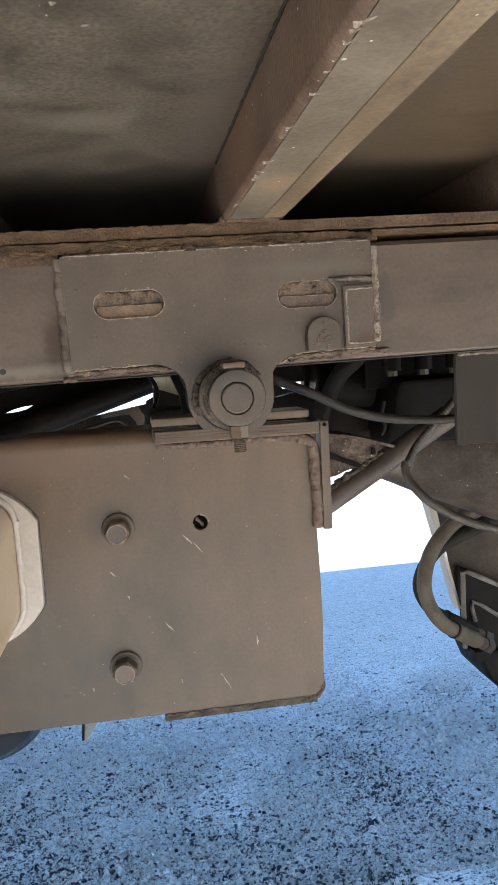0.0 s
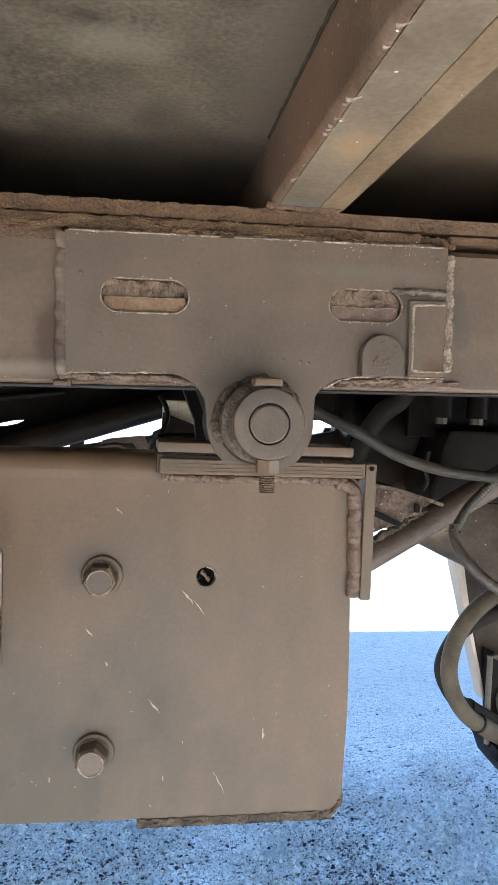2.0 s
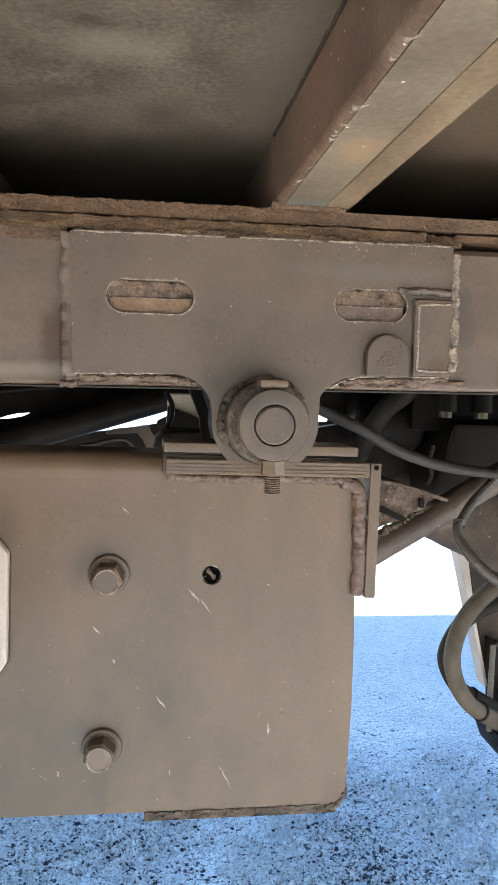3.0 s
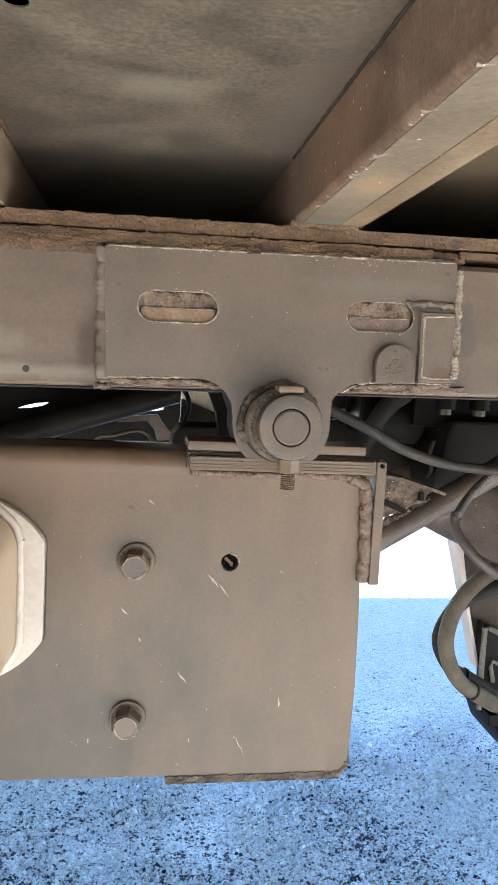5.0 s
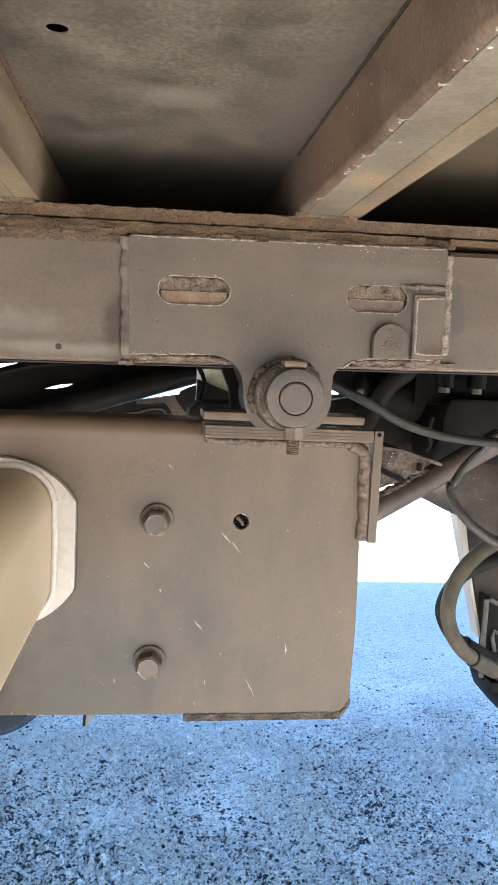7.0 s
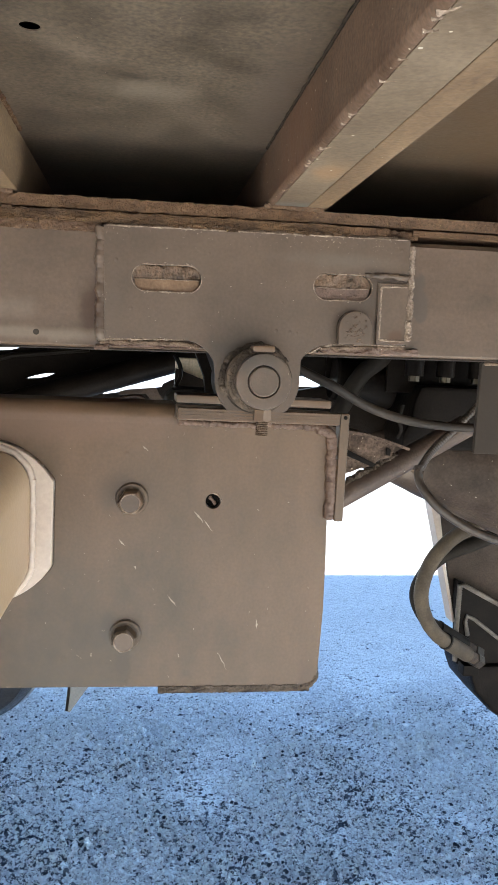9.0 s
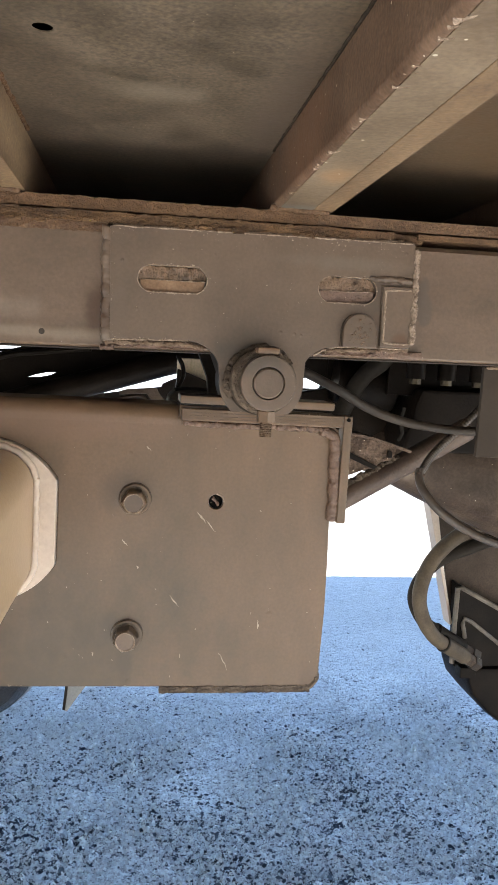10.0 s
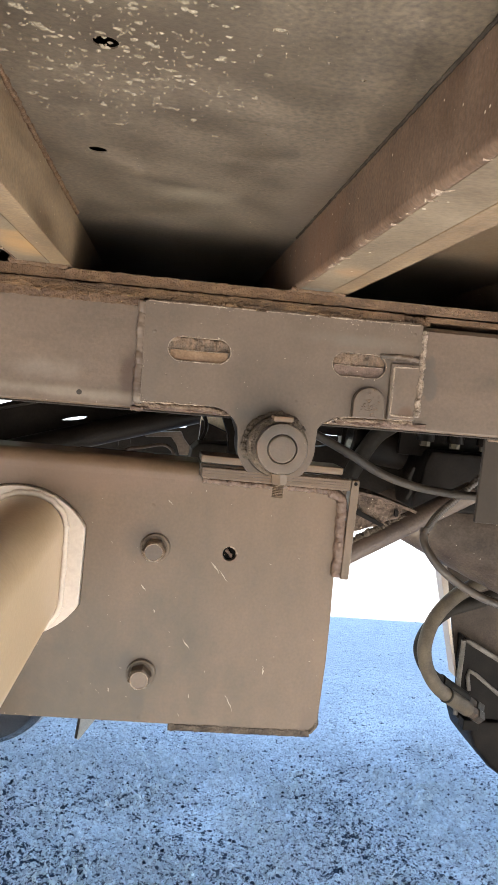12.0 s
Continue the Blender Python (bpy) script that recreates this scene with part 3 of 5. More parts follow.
def make_grit(count=60000):
    """Fine angular grit, of the ground's own colour, that covers the yard."""
    rnd = random.Random(14)
    verts, faces = [], []
    for _ in range(count):
        y = 0.84 + 1.75 * rnd.random() ** 1.3
        x = -0.72 - 0.1 * (y - 0.8) + (1.70 + 0.75 * (y - 0.8)) * rnd.random()
        if rnd.random() < (y - 1.7) * 0.9 or noise.noise((x * 5, y * 5, 31)) < rnd.uniform(-0.9, 0.1):
            continue
        s = 0.0020 + 0.0034 * rnd.random() ** 2
        n0, turn, h = len(verts), rnd.random() * 6.28, GROUND + lumps(x, y)
        for k in range(5):
            a, r = turn + k * 1.2566 + rnd.uniform(-0.3, 0.3), s * rnd.uniform(0.7, 1.3)
            verts.append((x + r * math.cos(a), y + r * math.sin(a), h - s * rnd.uniform(0.1, 0.5)))
        verts.append((x + s * rnd.uniform(-0.5, 0.5), y + s * rnd.uniform(-0.5, 0.5), h + s * rnd.uniform(0.7, 1.4)))
        faces += [(n0 + k, n0 + (k + 1) % 5, n0 + 5) for k in range(5)]
    me = bpy.data.meshes.new("grit")
    me.from_pydata(verts, [], faces)
    me.materials.append(M_GRAIN)
    tagged(new("grit", me), "fine light grey angular grit covering the yard", "grit", kind="stuff")


def make_sky_block():
    # Unseen wall, added to hold off blue sky light behind the camera.
    ob = part("wall_sky_block", box(-32, 32, -14.4, -14.0, GROUND - 0.05, 8.0, 0.02), M_YARD)
    tagged(ob, "added sand-coloured wall, out of view, that blocks sky light", "wall", kind="structure")


make_ground()
make_gravel()
make_grit()
make_sky_block()

# ---- truck body: floor sheet, crossbeams, shell ----
FLOOR_Z = 1.676
BEAM_LOW = 1.605


def make_floor():
    holes = [arc(x, y, 0.0085, 360, 15, 18) for x, y in ((-0.238, -0.266), (-0.212, -0.491), (-0.252, -0.56))]
    bm = slab([(-4.8, -0.85), (4.6, -0.85), (4.6, 1.70), (-4.8, 1.70)], FLOOR_Z, FLOOR_Z + 0.0012, holes, 0, "z")
    ob = part("ceiling", bm, M_FLOOR, smooth=0)
    ob.matrix_basis = LEAN
    tagged(ob, "dirty grey steel floor sheet seen from underneath, with punched holes", "floor sheet", kind="structure")
    bm = bmesh.new()
    for x0, x1, y0, y1 in ((-4.8, 4.6, -0.85, -0.83), (-4.8, 4.6, 1.68, 1.70), (-4.8, -4.78, -0.83, 1.68), (4.58, 4.6, -0.83, 1.68)):
        box(x0, x1, y0, y1, FLOOR_Z + 0.0032, 3.32, 0.0, bm)
    box(-4.78, 4.58, -0.83, 1.68, 3.29, 3.315, 0.004, bm)
    # Black sheet added above the floor so its punched holes look dark.
    deck = part("hole_backing", box(-4.779, 4.579, -0.829, 1.679, FLOOR_Z + 0.040, FLOOR_Z + 0.055, 0), M_HOLE, smooth=0)
    deck.matrix_basis = LEAN
    tagged(deck, "added black sheet above the floor that makes its holes look dark", "deck", kind="structure")
    ob = part("wall_body", bm, M_SHELL)
    ob.matrix_basis = LEAN
    tagged(ob, "plain box body of the truck above its floor", "truck body", kind="structure")


def make_crossbeam(x):
    t = thing("crossbeam", "rusty brown steel floor crossbeam with a paler grey underside", "crossbeam", (x, 0, BEAM_LOW), "floor crossbeams", frame_of=LEAN)
    y0, y1 = -0.845, 1.67
    fold = [(x, FLOOR_Z - 0.001)] + arc(x + 0.007, BEAM_LOW + 0.007, 0.007, 180, 270, 6) + [(x + 0.0075, BEAM_LOW + 0.005), (x + 0.006, BEAM_LOW + 0.008), (x + 0.006, FLOOR_Z - 0.001)]
    part("side_web", slab(fold, y0, y1, (), 0), M_BEAM, t)
    part("bottom_flange", box(x + 0.0078, x + 0.0485, y0, y1, BEAM_LOW, BEAM_LOW + 0.006, 0.0006), M_BEAM_LOW, t, "pale grey worn bottom flange")
    part("edge_channel", box(x + 0.0489, x + 0.075, y0, y1, BEAM_LOW - 0.0003, FLOOR_Z - 0.001, 0.0016), M_TANSIDE, t, "tan rusty channel along the edge")
    bm = bmesh.new()
    rnd = random.Random(int(x * 1000) + 5)
    y = -0.8
    while y < -0.03:
        y += rnd.choice((0.008, 0.014, 0.022, 0.04, 0.07))
        s = rnd.uniform(0.0010, 0.0026)
        p = Vector((x + 0.004, y, BEAM_LOW + 0.0012))
        q = p + Vector((rnd.uniform(0.004, 0.011), rnd.uniform(-0.012, -0.002), -0.0010))
        sweep(line(p, q, 5), lambda k, s=s: s * (1 - 0.75 * k), 8, 0.0006, bm=bm)
    foot = bead([(x - 0.004, 0.004, BEAM_LOW + 0.002), (x + 0.004, 0.004, BEAM_LOW), (x + 0.03, 0.004, BEAM_LOW - 0.001), (x + 0.07, 0.004, BEAM_LOW - 0.001)], 0.0036, 5, None, 0.012)
    part("foot_weld", foot, M_CRUST, t, "rusty weld where the beam meets the packing")
    part("weld_spatter", bm, M_SPATTER, t, "pale weld bead with drips")["kind"] = "stuff"
    bm = bead([(x - 0.001, -0.8, FLOOR_Z - 0.001), (x - 0.001, -0.3, FLOOR_Z - 0.001), (x - 0.001, 0.02, FLOOR_Z - 0.001)], 0.0016, 8, pitch=0.02, rough=0.6)
    other = bead([(x + 0.0765, -0.8, FLOOR_Z - 0.001), (x + 0.0765, -0.3, FLOOR_Z - 0.001), (x + 0.0765, 0.02, FLOOR_Z - 0.001)], 0.0026, 18, pitch=0.02)
    part("sealant", other, M_CRUST, t, "pale rusty seam along the floor")
    part("sealant", bm, M_SEAM, t, "dark crumbling seam along the floor")
    return t


def make_mud():
    rnd = random.Random(11)
    verts, faces = [], []
    for _ in range(620):
        x, y = rnd.gauss(-0.203, 0.048), rnd.gauss(-0.485, 0.065)
        if not -0.283 < x < -0.012 or y > -0.33 and rnd.random() < 0.8:
            continue
        s = 0.0006 + 0.0036 * rnd.random() ** 3.5
        lx = s * rnd.uniform(0.8, 1.7)
        n0 = len(verts)
        for k in range(8):
            r = rnd.uniform(0.7, 1.2)
            verts.append((x + lx * r * math.cos(k * 0.785), y + s * r * math.sin(k * 0.785), FLOOR_Z + 0.0003))
        verts.append((x, y, FLOOR_Z - 0.0009))
        faces += [(n0 + (k + 1) % 8, n0 + k, n0 + 8) for k in range(8)]
    me = bpy.data.meshes.new("mud_splash")
    me.from_pydata(verts, [], faces)
    me.materials.append(M_MUD)
    ob = new("mud_splash", me)
    ob.matrix_basis = LEAN
    tagged(ob, "pale dried mud splashes on the underside of the floor", "mud", kind="stuff")


make_floor()


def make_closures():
    # Black panels added to keep light out of the bay behind the rail.
    t = thing("bay_light_block", "added black plate that keeps light out between the frame rails", "belly plate", (0, 0.4, 1.47), frame_of=LEAN)
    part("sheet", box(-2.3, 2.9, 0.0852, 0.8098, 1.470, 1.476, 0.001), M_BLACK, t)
    t = thing("far_light_block", "added black board that keeps light out above the far rail", "closing board", (0, 0.9, 1.572), frame_of=LEAN)
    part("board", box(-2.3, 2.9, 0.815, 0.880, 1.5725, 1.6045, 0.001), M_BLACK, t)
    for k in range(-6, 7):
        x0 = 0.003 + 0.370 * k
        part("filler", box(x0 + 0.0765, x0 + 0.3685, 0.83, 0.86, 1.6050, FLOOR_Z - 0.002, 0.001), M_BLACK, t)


make_closures()
first_beam = make_crossbeam(0.003)
for k in (-5, -4, -3, -2, -1, 1, 2, 3, 4, 5, 6):
    copy_thing(first_beam, LEAN @ Matrix.Translation((0.003 + 0.370 * k, 0, BEAM_LOW)))
make_mud()


# ---- subframe rail, packing strips, pivot bracket ----
def make_rail(y):
    t = thing("subframe_rail", "grey-brown painted steel subframe rail under the crossbeams", "frame rail", (0, y, 1.426), "subframe rails", frame_of=LEAN)
    prof = [(y, 1.440)] + [(y + 0.006 - 0.006 * math.sin(a), 1.432 - 0.006 * math.cos(a)) for a in (1.2, 0.8, 0.4, 0)]
    prof += [(y + 0.075, 1.426), (y + 0.075, 1.572), (y + 0.006, 1.572), (y, 1.566)]
    bm = bmesh.new()
    ends = [[bm.verts.new((x, py, pz)) for py, pz in prof] for x in (-2.35, 2.95)]
    m = len(prof)
    for k in range(m):
        bm.faces.new((ends[0][k], ends[0][(k + 1) % m], ends[1][(k + 1) % m], ends[1][k]))
    bm.faces.new(ends[0][::-1])
    bm.faces.new(ends[1])
    part("box_section", bm, M_RAIL, t)
    # The lip's dark colour stands in for shade under the rail's edge.
    part("lower_lip", box(-2.35, 2.95, y + 0.004, y + 0.070, 1.4235, 1.4258, 0.0008), M_DIRTY, t, "lower lip coloured dark for the shade under the rail")
    # Flat dark disc imitates the shade of a drain hole.
    part("drain_hole", rod((-0.272, y + 0.001, 1.4425), (-0.272, y - 0.0004, 1.4425), 0.0036, 16), M_DIRTY, t, "small dark disc imitating a drain hole")
    return t


near_rail = make_rail(0.010)
copy_thing(near_rail, LEAN @ Matrix.Translation((0, 0.81, 1.426)))


def make_packing():
    t = thing("packing_strip", "flaking rusty packing layers between rail and crossbeams", "packing strip", (0, 0.01, 1.572), frame_of=LEAN)
    bm = ragged(-1.2, 0.100, 0.003, 0.075, 1.5735, 1.5860, 0.0018, 0.0013, 1, 190, k=7)
    part("lower_layer", bm, M_RUSTY, t, "crumbling rusty layer with yellow flecks")
    bm = ragged(0.100, 0.158, 0.0045, 0.075, 1.5745, 1.5855, 0.0018, 0.0008, 11, 150)
    ragged(0.158, 0.200, 0.0130, 0.075, 1.5740, 1.5855, 0.0018, 0.0014, 12, 150, bm=bm)
    ragged(0.192, 1.3, 0.008, 0.075, 1.5790, 1.5858, 0.004, 0.0007, 6, bm=bm)
    part("lower_layer", bm, M_BROWN, t, "brown plates, partly broken out")
    bm = ragged(-1.2, 0.060, 0.007, 0.075, 1.5880, 1.6025, 0.0018, 0.0010, 2, 210, k=8)
    part("upper_layer", bm, M_BROWN, t, "brown cracked upper strip")
    bm = ragged(0.060, 1.3, 0.0075, 0.075, 1.5885, 1.6020, 0.003, 0.0004, 13, 160)
    part("upper_layer", bm, M_CRUST, t, "smoother grey-brown upper strip")
    part("rust_crust", ragged(-1.2, -0.196, 0.0078, 0.0125, 1.5625, 1.5750, 0.0020, 0.0016, 22, 120), M_CRUST, t, "flaking brown crust over the rail's edge")
    bm = bmesh.new()
    rnd = random.Random(3)
    for k in range(34):
        x = rnd.uniform(-0.45, 0.12)
        w = rnd.uniform(0.003, 0.018)
        ragged(x, x + w, 0.0005 + rnd.uniform(-0.002, 0.002), 0.01, 1.5715 + rnd.uniform(-0.002, 0.002), 1.5755, 0.002, 0.0016, k, 160, bm=bm, k=3)
    part("flaking_rust", bm, M_RUSTY, t)["kind"] = "stuff"


make_packing()
PIN = (-0.003, 1.392)


def make_pivot_bracket():
    t = thing("pivot_bracket", "thick grey-brown steel gusset welded on the rail, with a pivot pin", "pivot bracket", (0, 0, 1.34), frame_of=LEAN)
    cx, cz = PIN
    outline = [(-0.193, 1.5705), (-0.02, 1.5715), (0.186, 1.5725), (0.1885, 1.50), (0.187, 1.4400), (0.092, 1.4385)]
    outline += arc(0.086, 1.3985, 0.040, 90, 150, 8)
    outline += arc(cx, cz, 0.0535, 5, -185, 24)
    outline += arc(-0.096, 1.3985, 0.040, 20, 90, 8)
    outline += [(-0.15, 1.4375), (-0.191, 1.4365)]
    slots = []
    for x0, x1, zc in ((-0.159, -0.076, 1.5115), (0.064, 0.139, 1.5105)):
        h = 0.0158
        slots.append(arc(x0 + h, zc, h, 90, 270, 10) + arc(x1 - h, zc, h, -90, 90, 10))
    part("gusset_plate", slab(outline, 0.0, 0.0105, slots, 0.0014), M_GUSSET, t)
    lobe = [(cx - 0.06, 1.4255), (cx + 0.06, 1.4255)] + arc(cx, cz, 0.0515, 10, -190, 22)
    part("fork_lug", slab(lobe, 0.0125, 0.075, (), 0.002), M_BLACK, t, "dark back half of the lug")
    for x0, x1, zc in ((-0.159, -0.076, 1.5115), (0.064, 0.139, 1.5105)):
        part("plug_weld", ragged(x0 + 0.001, x1 - 0.001, 0.0060, 0.0115, zc - 0.001, zc + 0.0157, 0.0014, 0.0019, 5, 150), M_SLOT, t, "smooth grey plug weld with ripples")
        part("slot_floor", ragged(x0 + 0.003, x1 - 0.003, 0.0040, 0.0115, zc - 0.0157, zc - 0.0015, 0.002, 0.0006, 5, 90), M_TAN if x0 < 0 else M_REDWELD, t, "tan lower half of the slot")
        bm = bead([(x0 + 0.002, 0.0050, zc - 0.001), ((x0 + x1) / 2, 0.0046, zc - 0.0016), (x1 - 0.002, 0.0050, zc - 0.001)], 0.0009, 40, None, 0.01, 1.3)
        part("weld_edge", bm, M_SPATTER, t, "pale ridge across the slot")
        ring = arc(x0 + 0.0158, zc, 0.0161, 90, 270, 10) + arc(x1 - 0.0158, zc, 0.0161, -90, 90, 10)
        part("worn_rim", bead([(a, 0.0004, b) for a, b in ring + ring[:1]], 0.0008, 41, None, 0.013, 1.2), M_SPATTER, t, "worn pale rim of the slot")
    cap = [(0.0955, 1.4395), (0.0955, 1.458)] + arc(0.1175, 1.460, 0.022, 180, 0, 14) + [(0.1395, 1.4395)]
    # A dark slab outlines the stop block, imitating shade in its groove.
    seam = [(0.0946, 1.4395), (0.0946, 1.458)] + arc(0.1175, 1.460, 0.0230, 180, 0, 14) + [(0.1404, 1.4395)]
    part("dark_seam", slab(seam, -0.0016, -0.0003, (), 0), M_GRIME_SHADE, t)
    part("stop_block", slab(cap, -0.011, -0.0005, (), 0.0022), M_GUSSET, t, "rounded steel stop with worn paint")
    bm = bmesh.new()
    rnd = random.Random(21)
    for _ in range(60):
        p = Vector((0.1175 + rnd.gauss(0, 0.007), -0.0107, 1.456 + rnd.gauss(0, 0.009)))
        sweep(line(p, p + Vector((rnd.uniform(-0.004, 0.004), 0, rnd.uniform(-0.002, 0.002))), 4), rnd.uniform(0.0004, 0.0012), 8, 0.0004, bm=bm)
    part("worn_face", bm, M_SLOT, t, "lumpy worn paint")["kind"] = "stuff"
    # Dark margin round the patch plate stands in for contact shade.
    part("dark_seam", box(0.1447, 0.187, -0.0014, -0.0003, 1.4405, 1.5187, 0), M_GRIME_SHADE, t)
    part("patch_plate", box(0.1455, 0.186, -0.0055, -0.0005, 1.4415, 1.518, 0.002), M_GUSSET, t)
    bm = bead([(0.1495, -0.0055, 1.447), (0.1495, -0.0055, 1.48), (0.1495, -0.0055, 1.5125)], 0.0013, 2)
    bead([(0.1495, -0.0055, 1.5125), (0.166, -0.0055, 1.5133), (0.183, -0.0055, 1.5135)], 0.0013, 3, bm)
    bead([(0.1495, -0.0055, 1.447), (0.166, -0.0055, 1.4463), (0.183, -0.0055, 1.4465)], 0.0013, 5, bm)
    part("patch_weld", bm, M_SPATTER, t, "pale worn edge of the patch")
    bm = bead([(0.190, 0.002, 1.566), (0.1895, 0.002, 1.53), (0.1885, -0.003, 1.50), (0.1865, -0.006, 1.445)], 0.0044, 4, None, 0.0045)
    part("end_weld", bm, M_SPATTER, t, "rippled pale weld bead")
    bm = bead([(-0.1940, 0.0084, 1.570), (-0.1945, 0.0084, 1.50), (-0.1940, 0.0084, 1.432)], 0.0098, 9, None, 0.0055, 0.2)
    part("end_weld", bm, M_RAIL, t, "painted weld bead with rust")
    bm = bead([(-0.203, 0.0090, 1.4275), (-0.195, 0.0075, 1.4268), (-0.186, 0.0080, 1.4285)], 0.0036, 52, None, 0.006, 1.2)
    part("weld_lump", bm, M_REDWELD, t, "rough lump at the foot of the weld")
    bm = bead([(0.128, 0.0005, 1.5255), (0.150, 0.0000, 1.5265), (0.185, 0.0000, 1.5255)], 0.0042, 53, None, 0.012, 0.9)
    part("patch_weld", bm, M_GUSSET, t, "grimy weld above the patch")
    bm = bead([(-0.197, 0.006, 1.434), (-0.15, 0.006, 1.4335), (-0.10, 0.006, 1.4345), (-0.075, 0.006, 1.4285)], 0.0034, 14)
    part("bottom_weld", bm, M_WELD, t)
    bm = bead([(0.075, 0.006, 1.4345), (0.12, 0.006, 1.436), (0.187, 0.006, 1.4375)], 0.003, 15)
    part("bottom_weld", bm, M_WELD, t)
    bm = bead([(-0.19, 0.004, 1.571), (0.0, 0.004, 1.5725), (0.184, 0.004, 1.5735)], 0.0026, 19, None, 0.014)
    part("top_weld", bm, M_WELD, t)
    for k, run in enumerate(([(-0.19, 1.5702), (-0.02, 1.5712), (0.184, 1.5722)], [(0.060, 1.4270), (0.092, 1.4392), (0.186, 1.4405)], [(-0.190, 1.4368), (-0.15, 1.4378), (-0.096, 1.4388)])):
        part("worn_edge", bead([(a, 0.0006, b) for a, b in run], 0.0010, 70 + k, None, 0.011, 1.6), M_SPATTER, t, "pale worn edge of the plate")
    part("wrinkled_edge", ragged(0.074, 0.206, 0.0040, 0.0095, 1.4285, 1.4368, 0.0020, 0.0024, 16, 95), M_REDWELD, t, "wrinkled pale brown lower edge")
    part("wrinkled_edge", ragged(-0.19, -0.074, 0.0040, 0.0095, 1.4285, 1.4355, 0.0020, 0.0024, 17, 95), M_REDWELD, t)
    # Dark disc draws the contact shade round the boss.
    part("dark_seam", rod((cx - 0.002, -0.0002, cz), (cx - 0.002, -0.0018, cz), 0.0418, 40), M_SEAM, t)
    part("boss", rod((cx - 0.002, -0.0005, cz), (cx - 0.002, -0.032, cz + 0.001), 0.040, 40, 0.003), M_GRIME_SHADE, t, "grimy boss behind the washer")
    ring = slab(arc(cx, cz, 0.0335, 0, 351, 39), -0.050, -0.0325, [arc(cx, cz, 0.0192, 360, 10, 35)], 0.0016)
    part("washer", ring, M_GUSSET, t, "thick grey washer ring")
    part("pin", rod((cx, -0.0335, cz), (cx, -0.0515, cz), 0.0182, 36, 0.0018), M_GUSSET, t)
    crust = [(cx - 0.002 + 0.0425 * math.cos(radians(a)), -0.003, cz + 0.0425 * math.sin(radians(a))) for a in range(30, 215, 12)]
    part("grease", bead(crust, 0.0046, 31, None, 0.009), M_GRIME_SHADE, t, "dark dried grease above the washer")
    part("pin_key", box(cx - 0.014, cx + 0.013, -0.046, -0.020, cz + 0.0345, cz + 0.0425, 0.0025), M_PLATE, t)
    bolt = part("clamp_bolt", sweep(line((cx + 0.001, -0.036, cz - 0.034), (cx + 0.001, -0.036, cz - 0.047)), 0.0115, 6), M_PLATE, t, "hexagon nut under the pin")
    ridges = [(cx + 0.001, -0.036, cz - 0.045 - 0.0006 * i) for i in range(34)]
    part("thread", sweep(ridges, lambda s: 0.0071 + 0.0006 * math.sin(s * 34 * 1.7), 16), M_WELD, bolt, "bare bolt thread")


make_pivot_bracket()


def make_chips(label, runs, frame_of, seed, y=-0.0004, per_metre=420):
    """Small bare flakes of irregular shape scattered along edges: runs of (x0, z0, x1, z1, half width)."""
    rnd = random.Random(seed)
    verts, faces = [], []
    for x0, z0, x1, z1, w in runs:
        length = math.hypot(x1 - x0, z1 - z0)
        for _ in range(int(length * per_metre)):
            u = rnd.random()
            cx, cz = x0 + (x1 - x0) * u, z0 + (z1 - z0) * u
            if noise.noise((cx * 45, cz * 45, seed)) < rnd.uniform(-0.35, 0.3):
                continue
            cx, cz = cx + rnd.gauss(0, w), cz + rnd.gauss(0, w)
            s, long, turn = 0.0002 + 0.0006 * rnd.random() ** 4, rnd.uniform(1, 2.4), math.atan2(z1 - z0, x1 - x0) + rnd.gauss(0, 0.5)
            n0 = len(verts)
            for k in range(7):
                a, r = k * 0.8976, s * rnd.uniform(0.5, 1.3)
                px, pz = r * long * math.cos(a), r * math.sin(a)
                verts.append((cx + px * math.cos(turn) - pz * math.sin(turn), y, cz + px * math.sin(turn) + pz * math.cos(turn)))
            verts.append((cx, y - 0.0005, cz))
            faces += [(n0 + k, n0 + (k + 1) % 7, n0 + 7) for k in range(7)]
    me = bpy.data.meshes.new("paint_chips")
    me.from_pydata(verts, [], faces)
    me.materials.append(M_SCRATCH)
    ob = new("paint_chips", me)
    ob.matrix_basis = frame_of
    tagged(ob, label, "paint chips", kind="stuff")


make_chips("pale paint chips along the gusset edges and slots",
           [(0.092, 1.4400, 0.187, 1.4415, 0.0012), (0.052, 1.420, 0.092, 1.439, 0.0012), (0.0515, 1.40, 0.053, 1.420, 0.001), (-0.19, 1.4385, -0.09, 1.4395, 0.0012), (-0.19, 1.569, 0.186, 1.571, 0.0016),
            (0.08, 1.5280, 0.125, 1.5280, 0.0005), (0.08, 1.4930, 0.125, 1.4930, 0.0005), (-0.145, 1.5290, -0.09, 1.5290, 0.0005), (-0.145, 1.4940, -0.09, 1.4940, 0.0005), (0.142, 1.525, 0.143, 1.57, 0.003),
            (-0.19, 1.560, 0.18, 1.562, 0.006), (-0.189, 1.44, -0.189, 1.565, 0.001)], LEAN, 5)
